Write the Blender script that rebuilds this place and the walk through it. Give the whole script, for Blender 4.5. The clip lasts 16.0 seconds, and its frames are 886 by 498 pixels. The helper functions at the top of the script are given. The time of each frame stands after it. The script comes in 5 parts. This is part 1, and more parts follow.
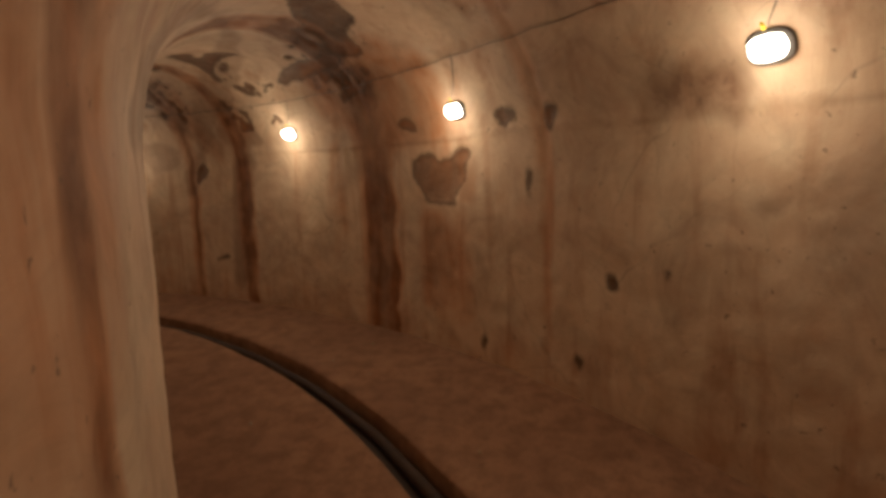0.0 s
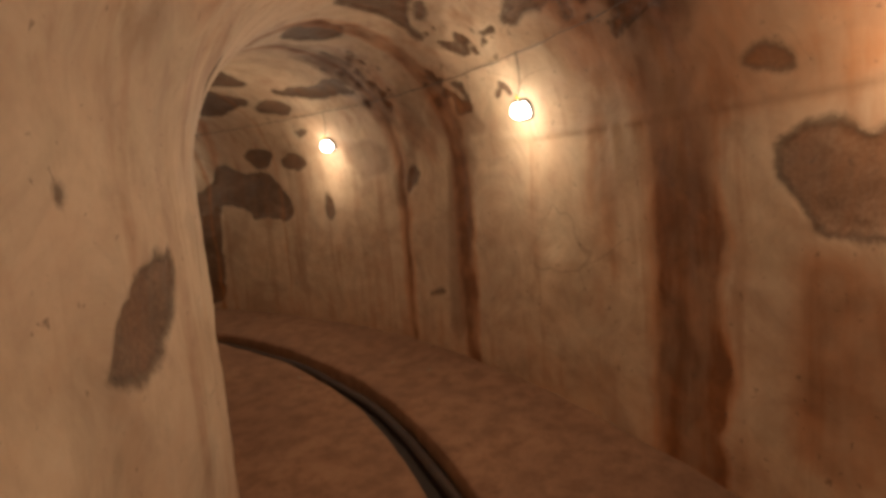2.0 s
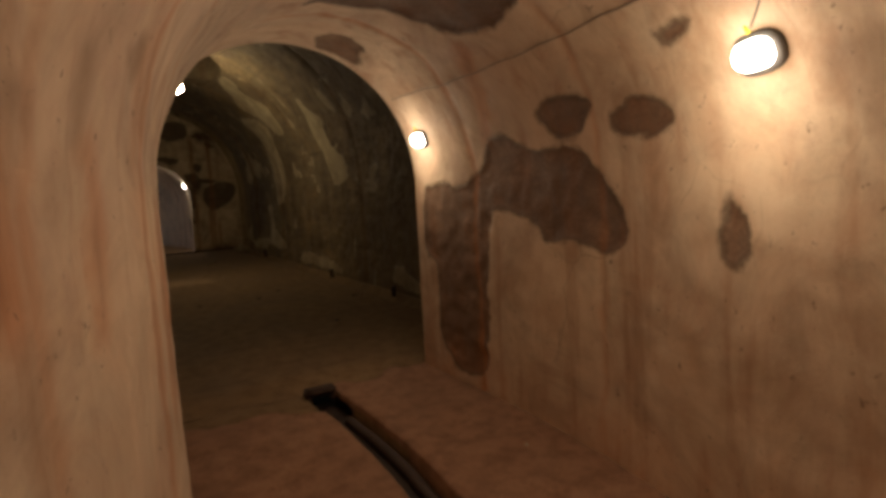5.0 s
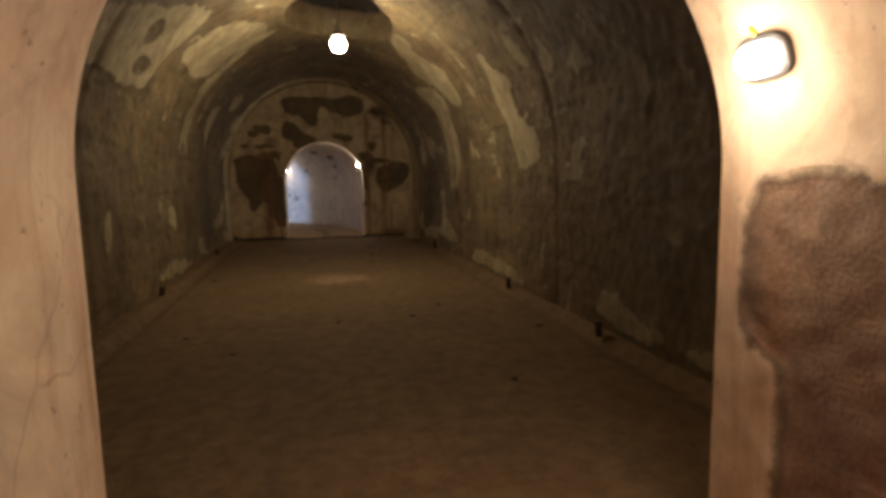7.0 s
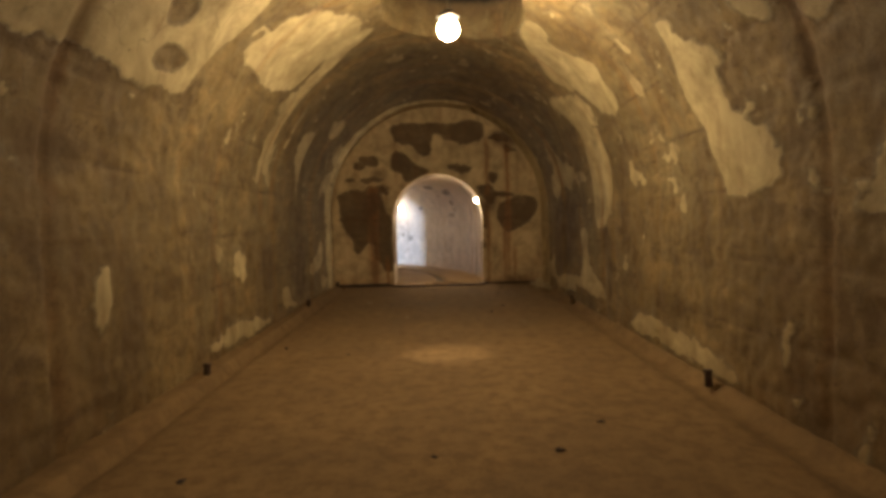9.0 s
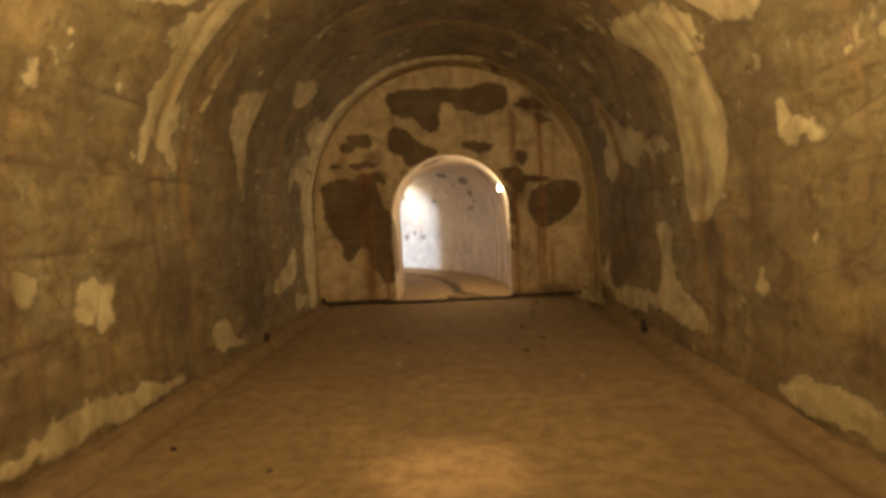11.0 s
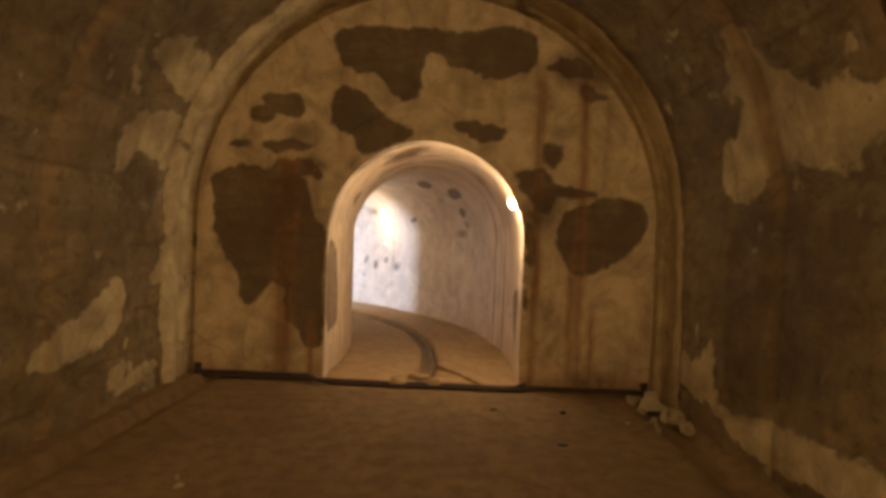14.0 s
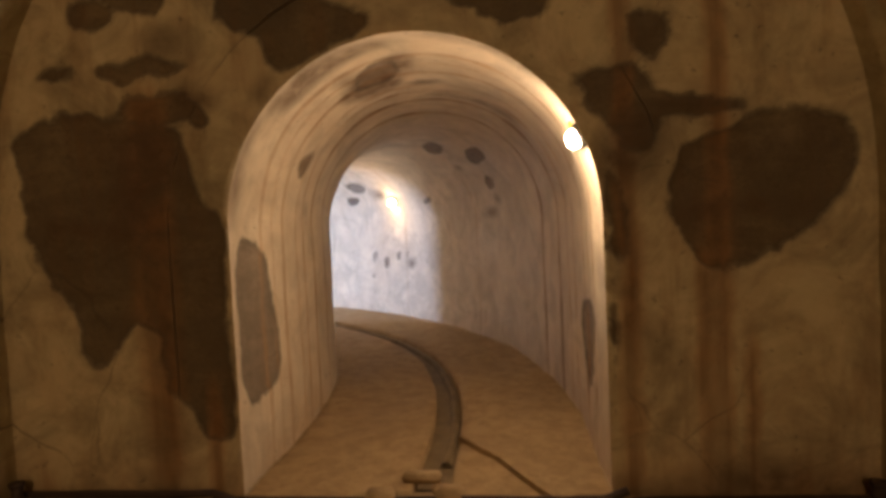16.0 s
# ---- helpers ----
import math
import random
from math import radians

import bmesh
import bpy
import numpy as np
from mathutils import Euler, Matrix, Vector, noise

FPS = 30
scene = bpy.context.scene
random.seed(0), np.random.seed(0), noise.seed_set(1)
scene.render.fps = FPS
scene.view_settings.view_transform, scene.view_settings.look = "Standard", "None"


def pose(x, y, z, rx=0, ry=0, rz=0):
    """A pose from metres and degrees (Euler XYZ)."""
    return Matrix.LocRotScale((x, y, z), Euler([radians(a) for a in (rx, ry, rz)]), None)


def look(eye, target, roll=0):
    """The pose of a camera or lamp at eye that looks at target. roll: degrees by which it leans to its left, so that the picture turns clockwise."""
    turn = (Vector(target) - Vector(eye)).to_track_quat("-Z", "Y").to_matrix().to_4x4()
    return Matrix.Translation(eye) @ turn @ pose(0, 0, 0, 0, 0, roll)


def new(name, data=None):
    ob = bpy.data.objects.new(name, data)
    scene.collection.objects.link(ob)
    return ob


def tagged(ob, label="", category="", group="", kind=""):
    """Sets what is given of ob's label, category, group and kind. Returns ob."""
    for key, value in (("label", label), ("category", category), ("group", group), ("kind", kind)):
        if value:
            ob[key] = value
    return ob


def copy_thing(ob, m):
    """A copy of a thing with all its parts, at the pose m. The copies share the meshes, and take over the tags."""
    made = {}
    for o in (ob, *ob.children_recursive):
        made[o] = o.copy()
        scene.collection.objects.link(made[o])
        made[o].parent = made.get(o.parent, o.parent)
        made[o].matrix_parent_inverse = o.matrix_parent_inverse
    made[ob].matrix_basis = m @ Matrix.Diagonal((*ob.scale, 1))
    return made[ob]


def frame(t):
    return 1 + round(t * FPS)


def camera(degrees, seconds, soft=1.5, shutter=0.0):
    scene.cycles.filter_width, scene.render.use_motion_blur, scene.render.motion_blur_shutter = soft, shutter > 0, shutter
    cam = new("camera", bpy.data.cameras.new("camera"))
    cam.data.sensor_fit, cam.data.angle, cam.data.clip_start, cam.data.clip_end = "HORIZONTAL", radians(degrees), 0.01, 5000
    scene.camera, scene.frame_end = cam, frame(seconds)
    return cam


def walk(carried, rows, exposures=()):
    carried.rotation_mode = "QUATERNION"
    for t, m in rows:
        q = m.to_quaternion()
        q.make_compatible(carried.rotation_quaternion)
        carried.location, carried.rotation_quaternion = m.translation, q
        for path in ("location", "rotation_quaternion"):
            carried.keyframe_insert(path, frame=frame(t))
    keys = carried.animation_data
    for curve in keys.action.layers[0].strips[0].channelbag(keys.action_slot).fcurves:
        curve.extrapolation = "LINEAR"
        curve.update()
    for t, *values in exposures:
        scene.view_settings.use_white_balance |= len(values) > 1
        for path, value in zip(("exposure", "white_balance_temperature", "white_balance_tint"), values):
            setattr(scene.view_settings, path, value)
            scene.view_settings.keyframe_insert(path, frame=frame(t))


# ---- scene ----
# ---- camera and walk ----
cam = camera(76.0, 16.0, soft=3.8)
PATH = [
    (0.0, -5.684, 0.583, 1.414, -87.53, -8.56, 1.73),
    (0.5, -5.189, 0.656, 1.419, -78.75, -8.47, 3.60),
    (1.0, -4.607, 0.810, 1.394, -72.47, -9.88, 4.02),
    (1.5, -4.086, 0.985, 1.430, -70.01, -8.32, 4.01),
    (2.0, -3.495, 1.110, 1.423, -62.12, -7.86, 4.47),
    (2.5, -2.975, 1.392, 1.377, -56.99, -5.88, 0.68),
    (3.0, -2.441, 1.670, 1.357, -50.87, -4.94, 2.11),
    (3.5, -2.022, 2.093, 1.369, -43.68, -4.30, -0.10),
    (4.0, -1.661, 2.497, 1.367, -42.37, -3.15, 2.52),
    (4.5, -1.280, 2.987, 1.364, -33.54, -4.32, 3.33),
    (5.0, -1.001, 3.513, 1.368, -30.60, -5.98, 2.94),
    (5.2, -0.878, 3.676, 1.358, -27.64, -5.07, 4.01),
    (7.3, -0.193, 6.119, 1.414, -11.74, -7.16, 1.66),
    (7.5, -0.138, 6.341, 1.382, -12.43, -6.51, 4.34),
    (8.0, -0.041, 6.938, 1.447, -2.76, -7.41, 3.60),
    (8.5, -0.073, 7.507, 1.433, -0.62, -3.70, 1.88),
    (9.0, -0.027, 8.178, 1.405, -0.72, -2.90, 1.53),
    (9.2, -0.001, 8.452, 1.421, 1.62, -4.51, 2.30),
    (11.3, 0.202, 11.397, 1.404, 1.72, -2.72, 3.10),
    (11.5, 0.223, 11.624, 1.382, 1.81, -0.60, 1.21),
    (12.0, 0.266, 12.286, 1.424, -3.59, -5.82, 4.30),
    (12.5, 0.308, 12.927, 1.438, 0.29, -3.63, 3.76),
    (13.0, 0.351, 13.554, 1.409, -1.03, -1.65, -0.09),
    (13.5, 0.368, 14.193, 1.407, 0.60, 0.38, 1.55),
    (14.0, 0.287, 14.904, 1.428, 1.04, -0.89, -2.11),
    (14.5, 0.334, 15.586, 1.410, -2.15, -2.30, 4.49),
    (15.0, 0.336, 16.248, 1.390, -3.99, 0.06, 0.66),
    (15.5, 0.385, 16.908, 1.368, -2.83, -0.09, 3.38),
    (16.0, 0.431, 17.627, 1.403, 4.94, -2.25, 2.76),
]
EXPOSURES = [(0.0, -0.6, 6500, 10), (0.5, -0.5, 6500, 10), (1.5, -0.15, 6500, 10), (2.0, -0.1, 6500, 10), (3.0, -0.05, 6150, 10), (3.5, 0.0, 6050, 10), (4.0, -0.25, 6450, 10), (4.5, -0.27, 6500, 10), (5.2, -0.1, 6450, 10), (6.3, 0.5, 6300, 9), (7.5, 1.2, 6000, 9), (8.0, 1.5, 7000, 11), (8.5, 1.7, 7400, 9),
             (9.2, 1.85, 7600, 8), (11.3, 2.2, 8800, 7), (12.5, 2.12, 9300, 14), (14.0, 2.0, 9400, 18), (15.0, 1.95, 9300, 18), (16.0, 1.5, 8700, 18)]
walk(cam, [(t, pose(x, y, z, 90 + pitch, roll, yaw)) for t, x, y, z, yaw, pitch, roll in PATH], EXPOSURES)

# ---- light that comes from outside ----
world = bpy.data.worlds.new("sky")
scene.world = world
world.use_nodes = True
wn = world.node_tree
sky = wn.nodes.new("ShaderNodeTexSky")
sky.sky_type, sky.sun_disc, sky.sun_elevation, sky.sun_rotation = "NISHITA", False, radians(40), radians(120)
wn.links.new(sky.outputs[0], wn.nodes["Background"].inputs[0])
wn.nodes["Background"].inputs[1].default_value = 0.1

# ---- plan, in metres ----
XC, YC = -7.37, 7.0            # centre of the curve of the first passage
Y0, Y1 = 7.43, 20.52           # the two end walls of the hall
HALF, SPRING, TOP = 2.275, 1.58, 3.855
T_SPRING = 1.43                # springing line of the passages
LAMP_POWER = 7.4
FAR_LAMP = 0.44                # the lamps of the second passage are weaker
BULB_POWER = 28.0
DAY_POWER = 380.0


def lerp_table(x, table):
    return float(np.interp(x, [a for a, b in table], [b for a, b in table]))


def r_out(a):
    return lerp_table(a, [(-110, 8.6), (-20, 8.62), (0, 8.44)])


def r_in(a, far=False):
    if far:
        return lerp_table(a, [(-110, 6.34), (-75, 6.36), (-60, 6.42), (-46, 6.62), (-32, 6.70), (-19, 6.64), (-8, 6.52), (0, 6.47)])
    return lerp_table(a, [(-110, 6.30), (-75, 6.32), (-60, 6.38), (-54, 6.42), (-50, 6.465), (-46, 6.545), (-43, 6.61), (-40, 6.665), (-36, 6.72), (-30, 6.755), (-25.4, 6.765), (-19.8, 6.72), (-8, 6.615), (-2.8, 6.58), (0, 6.50)])


def passage(s, far=False):
    """Plan of the first passage at s: an angle in degrees up to 0, metres of straight past it. Gives outer and inner point."""
    a = min(s, 0.0)
    c, n = math.cos(radians(a)), math.sin(radians(a))
    y = max(s, 0.0)
    return (XC + r_out(a) * c, YC + r_out(a) * n + y), (XC + r_in(a, far) * c, YC + r_in(a, far) * n + y)


# ---- materials ----
def mat(name):
    m = bpy.data.materials.new(name)
    m.use_nodes = True
    return m, m.node_tree.nodes, m.node_tree.links, m.node_tree.nodes["Principled BSDF"]


def noise_node(n, l, scale, detail=6.0, rough=0.6, vec=None, dist=0.0):
    t = n.new("ShaderNodeTexNoise")
    t.inputs["Scale"].default_value, t.inputs["Detail"].default_value, t.inputs["Roughness"].default_value = scale, detail, rough
    t.inputs["Distortion"].default_value = dist
    if vec is not None:
        l.new(vec, t.inputs["Vector"])
    return t.outputs["Fac"]


def math_node(n, l, op, a, b=None, c=None, clamp=False):
    m = n.new("ShaderNodeMath")
    m.operation, m.use_clamp = op, clamp
    for i, v in enumerate((a, b, c)):
        if v is None:
            continue
        if isinstance(v, (int, float)):
            m.inputs[i].default_value = v
        else:
            l.new(v, m.inputs[i])
    return m.outputs[0]


def ramp(n, l, fac, *stops):
    r = n.new("ShaderNodeValToRGB")
    e = r.color_ramp.elements
    while len(e) < len(stops):
        e.new(0.5)
    for k, (p, col) in zip(e, stops):
        k.position, k.color = p, (*col, 1) if isinstance(col, tuple) else (col, col, col, 1)
    l.new(fac, r.inputs[0])
    return r.outputs[0]


def blend(n, l, fac, a, b, kind="MIX"):
    m = n.new("ShaderNodeMix")
    m.data_type, m.blend_type = "RGBA", kind
    if isinstance(fac, (int, float)):
        m.inputs[0].default_value = fac
    else:
        l.new(fac, m.inputs[0])
    for s, v in ((m.inputs[6], a), (m.inputs[7], b)):
        if isinstance(v, tuple):
            s.default_value = (*v, 1)
        else:
            l.new(v, s)
    return m.outputs[2]


def coords(n, l, sx=1.0, sy=1.0, sz=1.0):
    g = n.new("ShaderNodeNewGeometry")
    m = n.new("ShaderNodeMapping")
    m.inputs["Scale"].default_value = (sx, sy, sz)
    l.new(g.outputs["Position"], m.inputs["Vector"])
    return m.outputs[0]


def attr(n, name):
    a = n.new("ShaderNodeAttribute")
    a.attribute_name = name
    return a.outputs["Fac"]


def bump(n, l, bsdf, height, strength, distance):
    b = n.new("ShaderNodeBump")
    b.inputs["Strength"].default_value, b.inputs["Distance"].default_value = strength, distance
    l.new(height, b.inputs["Height"])
    l.new(b.outputs[0], bsdf.inputs["Normal"])


def lining_material(name, plaster_a, plaster_b, bare_a, bare_b, rust_c, drips=1.0, cracks=0.3, lumps=0.8, crisp=45.0, grit=0.45, clouds=0.42, wash_amount=0.6, mottle=0.0):
    """Old limewashed plaster over board-marked concrete. Attributes: bare (over 0 the plaster is gone), rust, and soot
    together with painted shade.
    """
    m, n, l, p = mat(name)
    pos = coords(n, l)
    stretched = coords(n, l, 1, 1, 0.14)
    edge = noise_node(n, l, 11.0, 5, 0.68, pos)
    bare = math_node(n, l, "ADD", attr(n, "bare"), math_node(n, l, "MULTIPLY_ADD", edge, 0.07, -0.035))
    mask = math_node(n, l, "MULTIPLY_ADD", bare, crisp, 0.5, clamp=True)
    rim = math_node(n, l, "SUBTRACT", 1.0, math_node(n, l, "MULTIPLY", math_node(n, l, "ABSOLUTE", bare), 40.0, clamp=True), clamp=True)
    big = noise_node(n, l, 0.9, 5, 0.55, pos, 0.6)
    mid = noise_node(n, l, 5.0, 6, 0.65, pos, 0.3)
    fine = noise_node(n, l, 60.0, 4, 0.6, pos)
    run = noise_node(n, l, 5.5, 5, 0.6, stretched, 0.4)
    plaster = blend(n, l, ramp(n, l, big, (0.32, 0.0), (0.68, 1.0)), plaster_a, plaster_b)
    plaster = blend(n, l, ramp(n, l, mid, (0.35, 0.30), (0.65, 0.0)), plaster, rust_c)
    plaster = blend(n, l, math_node(n, l, "MULTIPLY", ramp(n, l, run, (0.52, 0.0), (0.74, 0.55)), drips), plaster, tuple(c * 0.75 for c in rust_c))
    concrete = blend(n, l, ramp(n, l, math_node(n, l, "MULTIPLY_ADD", mid, 0.5, math_node(n, l, "MULTIPLY", big, 0.5)), (0.38, 0.0), (0.62, 1.0)), bare_a, bare_b)
    wash = noise_node(n, l, 1.7, 5, 0.6, coords(n, l, 1, 1, 0.45), 0.8)
    concrete = blend(n, l, ramp(n, l, wash, (0.46, 0.0), (0.62, wash_amount)), concrete, tuple(min(1, c * 1.35) for c in bare_b))
    thin = math_node(n, l, "MULTIPLY", attr(n, "wash"), ramp(n, l, noise_node(n, l, 3.1, 7, 0.7, pos, 0.7), (0.36, 0.0), (0.56, 1.0)))
    concrete = blend(n, l, thin, concrete, tuple(0.66 * c for c in plaster_a))
    concrete = blend(n, l, ramp(n, l, fine, (0.35, grit), (0.6, 0.0)), concrete, tuple(c * 0.45 for c in bare_a))
    strata = noise_node(n, l, 2.2, 6, 0.65, coords(n, l, 0.5, 0.5, 2.6), 0.9)
    concrete = blend(n, l, ramp(n, l, strata, (0.40, 0.40), (0.62, 0.0)), concrete, tuple(c * 0.5 for c in bare_a))
    concrete = blend(n, l, ramp(n, l, run, (0.50, 0.0), (0.70, 0.5)), concrete, tuple(c * 0.6 for c in rust_c))
    col = blend(n, l, mask, plaster, concrete)
    rust = math_node(n, l, "MULTIPLY", attr(n, "rust"), math_node(n, l, "MULTIPLY_ADD", run, 1.6, 0.15), clamp=True)
    core = ramp(n, l, math_node(n, l, "MULTIPLY", attr(n, "rust"), math_node(n, l, "MULTIPLY_ADD", mid, 0.9, 0.45)), (0.45, 0.0), (0.95, 1.0))
    col = blend(n, l, rust, col, blend(n, l, core, tuple(min(1, c * 1.25) for c in rust_c), tuple(c * 0.5 for c in rust_c)))
    soot_shade = math_node(n, l, "MULTIPLY", attr(n, "soot_shade"), math_node(n, l, "MULTIPLY_ADD", mid, 2.6, -0.45, clamp=True), clamp=True)
    col = blend(n, l, math_node(n, l, "MULTIPLY", soot_shade, 0.85), col, tuple(0.33 * c + 0.008 for c in rust_c))
    # hair cracks and dark specks
    wob = n.new("ShaderNodeVectorMath")
    wob.operation = "MULTIPLY_ADD"
    nz = n.new("ShaderNodeTexNoise")
    nz.inputs["Scale"].default_value = 2.5
    l.new(pos, nz.inputs["Vector"])
    l.new(nz.outputs["Color"], wob.inputs[0])
    wob.inputs[1].default_value = (0.3, 0.3, 0.3)
    l.new(pos, wob.inputs[2])
    vo = n.new("ShaderNodeTexVoronoi")
    vo.feature = "DISTANCE_TO_EDGE"
    vo.inputs["Scale"].default_value = 1.0
    l.new(wob.outputs[0], vo.inputs["Vector"])
    crack = math_node(n, l, "MULTIPLY", math_node(n, l, "SUBTRACT", 1.0, math_node(n, l, "MULTIPLY", vo.outputs["Distance"], 130.0), clamp=True), ramp(n, l, big, (0.50, 0.0), (0.62, cracks)))
    col = blend(n, l, crack, col, (0.07, 0.045, 0.03))
    speck = noise_node(n, l, 26.0, 3, 0.6, pos, 0.4)
    col = blend(n, l, ramp(n, l, speck, (0.66, 0.0), (0.72, 0.55)), col, (0.08, 0.055, 0.04))
    cloud = noise_node(n, l, 2.2, 6, 0.7, pos, 0.8)
    col = blend(n, l, ramp(n, l, cloud, (0.30, clouds), (0.58, 0.0)), col, tuple(c * 0.5 for c in bare_b))
    if mottle:
        # damp blotches with ragged edges, and a finer pitting, mostly where the plaster is gone
        where = math_node(n, l, "MULTIPLY_ADD", mask, 0.75, 0.25)
        damp = noise_node(n, l, 2.6, 9, 0.74, coords(n, l, 1, 1, 1.3), 0.6)
        col = blend(n, l, math_node(n, l, "MULTIPLY", where, ramp(n, l, damp, (0.38, mottle), (0.52, 0.0))), col, tuple(c * k for c, k in zip(bare_a, (0.55, 0.48, 0.42))))
        pit = noise_node(n, l, 13.0, 6, 0.75, pos, 0.2)
        col = blend(n, l, math_node(n, l, "MULTIPLY", where, ramp(n, l, pit, (0.34, mottle), (0.45, 0.0))), col, tuple(c * k for c, k in zip(bare_a, (0.5, 0.42, 0.36))))
    # values over 1 paint the darkness inside the hall's shaft
    black = math_node(n, l, "SUBTRACT", attr(n, "soot_shade"), 1.0, clamp=True)
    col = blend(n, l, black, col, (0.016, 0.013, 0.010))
    col = blend(n, l, math_node(n, l, "MULTIPLY", rim, 0.012 * crisp), col, (0.06, 0.045, 0.03))
    l.new(col, p.inputs["Base Color"])
    l.new(ramp(n, l, mid, (0.3, 0.62), (0.7, 0.9)), p.inputs["Roughness"])
    h = math_node(n, l, "ADD", math_node(n, l, "MULTIPLY", mask, math_node(n, l, "MULTIPLY_ADD", fine, 0.9, -1.5)),
                  math_node(n, l, "ADD", math_node(n, l, "MULTIPLY", mid, lumps), math_node(n, l, "MULTIPLY", fine, 0.14)))
    bump(n, l, p, h, 0.55, 0.010)
    return m


M_LINING = lining_material("passage_plaster", (0.57, 0.435, 0.32), (0.68, 0.55, 0.395), (0.15, 0.088, 0.056), (0.245, 0.152, 0.098), (0.37, 0.142, 0.048))
M_FAR = lining_material("far_passage_plaster", (0.68, 0.55, 0.40), (0.76, 0.64, 0.49), (0.22, 0.16, 0.11), (0.33, 0.25, 0.18), (0.36, 0.19, 0.09), 0.35)
M_HALL = lining_material("hall_plaster", (0.50, 0.405, 0.23), (0.62, 0.505, 0.30), (0.125, 0.080, 0.036), (0.30, 0.205, 0.090), (0.21, 0.108, 0.043), 1.0, 0.8, 0.9, 36.0, 0.3, 0.7, 0.7, 0.6)
M_END = lining_material("end_wall_plaster", (0.58, 0.445, 0.26), (0.68, 0.53, 0.33), (0.135, 0.084, 0.044), (0.225, 0.152, 0.081), (0.28, 0.118, 0.042), 1.1, 0.8, 0.7, 40.0, 0.3, 0.65, 0.6, 0.4)


def plain_material(name, a, b, rough=(0.6, 0.9), scale=6.0, metal=0.0, relief=0.3, shine=0.5):
    m, n, l, p = mat(name)
    pos = coords(n, l)
    mid = noise_node(n, l, scale, 6, 0.65, pos)
    fine = noise_node(n, l, scale * 12, 4, 0.6, pos)
    col = blend(n, l, ramp(n, l, mid, (0.3, 0.0), (0.7, 1.0)), a, b)
    col = blend(n, l, ramp(n, l, fine, (0.3, 0.35), (0.55, 0.0)), col, tuple(c * 0.5 for c in a))
    l.new(col, p.inputs["Base Color"])
    l.new(ramp(n, l, mid, (0.3, rough[0]), (0.7, rough[1])), p.inputs["Roughness"])
    p.inputs["Metallic"].default_value = metal
    p.inputs["Specular IOR Level"].default_value = shine
    bump(n, l, p, math_node(n, l, "ADD", mid, math_node(n, l, "MULTIPLY", fine, 0.35)), relief, 0.01)
    return m


def floor_material(name, a, b, stain):
    m, n, l, p = mat(name)
    pos = coords(n, l)
    big, mid, fine = noise_node(n, l, 1.1, 5, 0.6, pos, 0.5), noise_node(n, l, 7, 6, 0.7, pos), noise_node(n, l, 90, 3, 0.6, pos)
    col = blend(n, l, ramp(n, l, big, (0.35, 0.0), (0.65, 1.0)), a, b)
    col = blend(n, l, ramp(n, l, mid, (0.38, 0.6), (0.58, 0.0)), col, stain)
    col = blend(n, l, ramp(n, l, fine, (0.3, 0.4), (0.5, 0.0)), col, tuple(c * 0.5 for c in a))
    l.new(col, p.inputs["Base Color"])
    l.new(ramp(n, l, big, (0.35, 0.8), (0.65, 0.95)), p.inputs["Roughness"])
    p.inputs["Specular IOR Level"].default_value = 0.15
    bump(n, l, p, math_node(n, l, "ADD", mid, math_node(n, l, "MULTIPLY", fine, 0.25)), 0.35, 0.01)
    return m


M_FLOOR = floor_material("passage_floor", (0.235, 0.125, 0.075), (0.31, 0.172, 0.104), (0.15, 0.076, 0.045))
M_HFLOOR = floor_material("hall_floor", (0.18, 0.112, 0.056), (0.235, 0.15, 0.077), (0.11, 0.066, 0.034))
M_FFLOOR = floor_material("far_passage_floor", (0.33, 0.215, 0.115), (0.42, 0.28, 0.155), (0.22, 0.13, 0.065))
M_ROCK = plain_material("rough_concrete", (0.20, 0.16, 0.11), (0.34, 0.27, 0.19))
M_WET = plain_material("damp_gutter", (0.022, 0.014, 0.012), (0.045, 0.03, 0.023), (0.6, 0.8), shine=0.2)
M_PIPE = plain_material("rusty_pipe", (0.040, 0.024, 0.019), (0.070, 0.042, 0.032), (0.6, 0.8), 14.0, shine=0.2)
M_DUSTY = plain_material("dusty_pipe", (0.13, 0.09, 0.05), (0.24, 0.165, 0.095), (0.7, 0.9), 9.0, shine=0.2)
M_HOUSING = plain_material("grey_housing", (0.09, 0.085, 0.08), (0.14, 0.13, 0.12), (0.4, 0.6), 20.0)
M_CABLE = plain_material("grey_cable", (0.10, 0.085, 0.07), (0.16, 0.13, 0.10), (0.4, 0.6), 20.0)
M_YELLOW = plain_material("yellow_plug", (0.75, 0.55, 0.03), (0.85, 0.65, 0.05), (0.3, 0.5), 30.0)
M_SLAB = plain_material("fallen_plaster_block", (0.26, 0.195, 0.115), (0.44, 0.345, 0.21), (0.7, 0.9), 12.0, 0, 1.0)
M_CHUNK = plain_material("fallen_plaster", (0.20, 0.145, 0.08), (0.36, 0.27, 0.155), (0.7, 0.9), 14.0, 0, 0.9)


def glow_material(name, colour, strength):
    m, n, l, p = mat(name)
    p.inputs["Base Color"].default_value = (0.9, 0.9, 0.88, 1)
    p.inputs["Emission Color"].default_value, p.inputs["Emission Strength"].default_value = (*colour, 1), strength
    return m


M_GLOW = glow_material("lit_lamp_glass", (1.0, 0.90, 0.74), 26.0)
M_BULB = glow_material("lit_bulb", (1.0, 0.86, 0.60), 60.0)


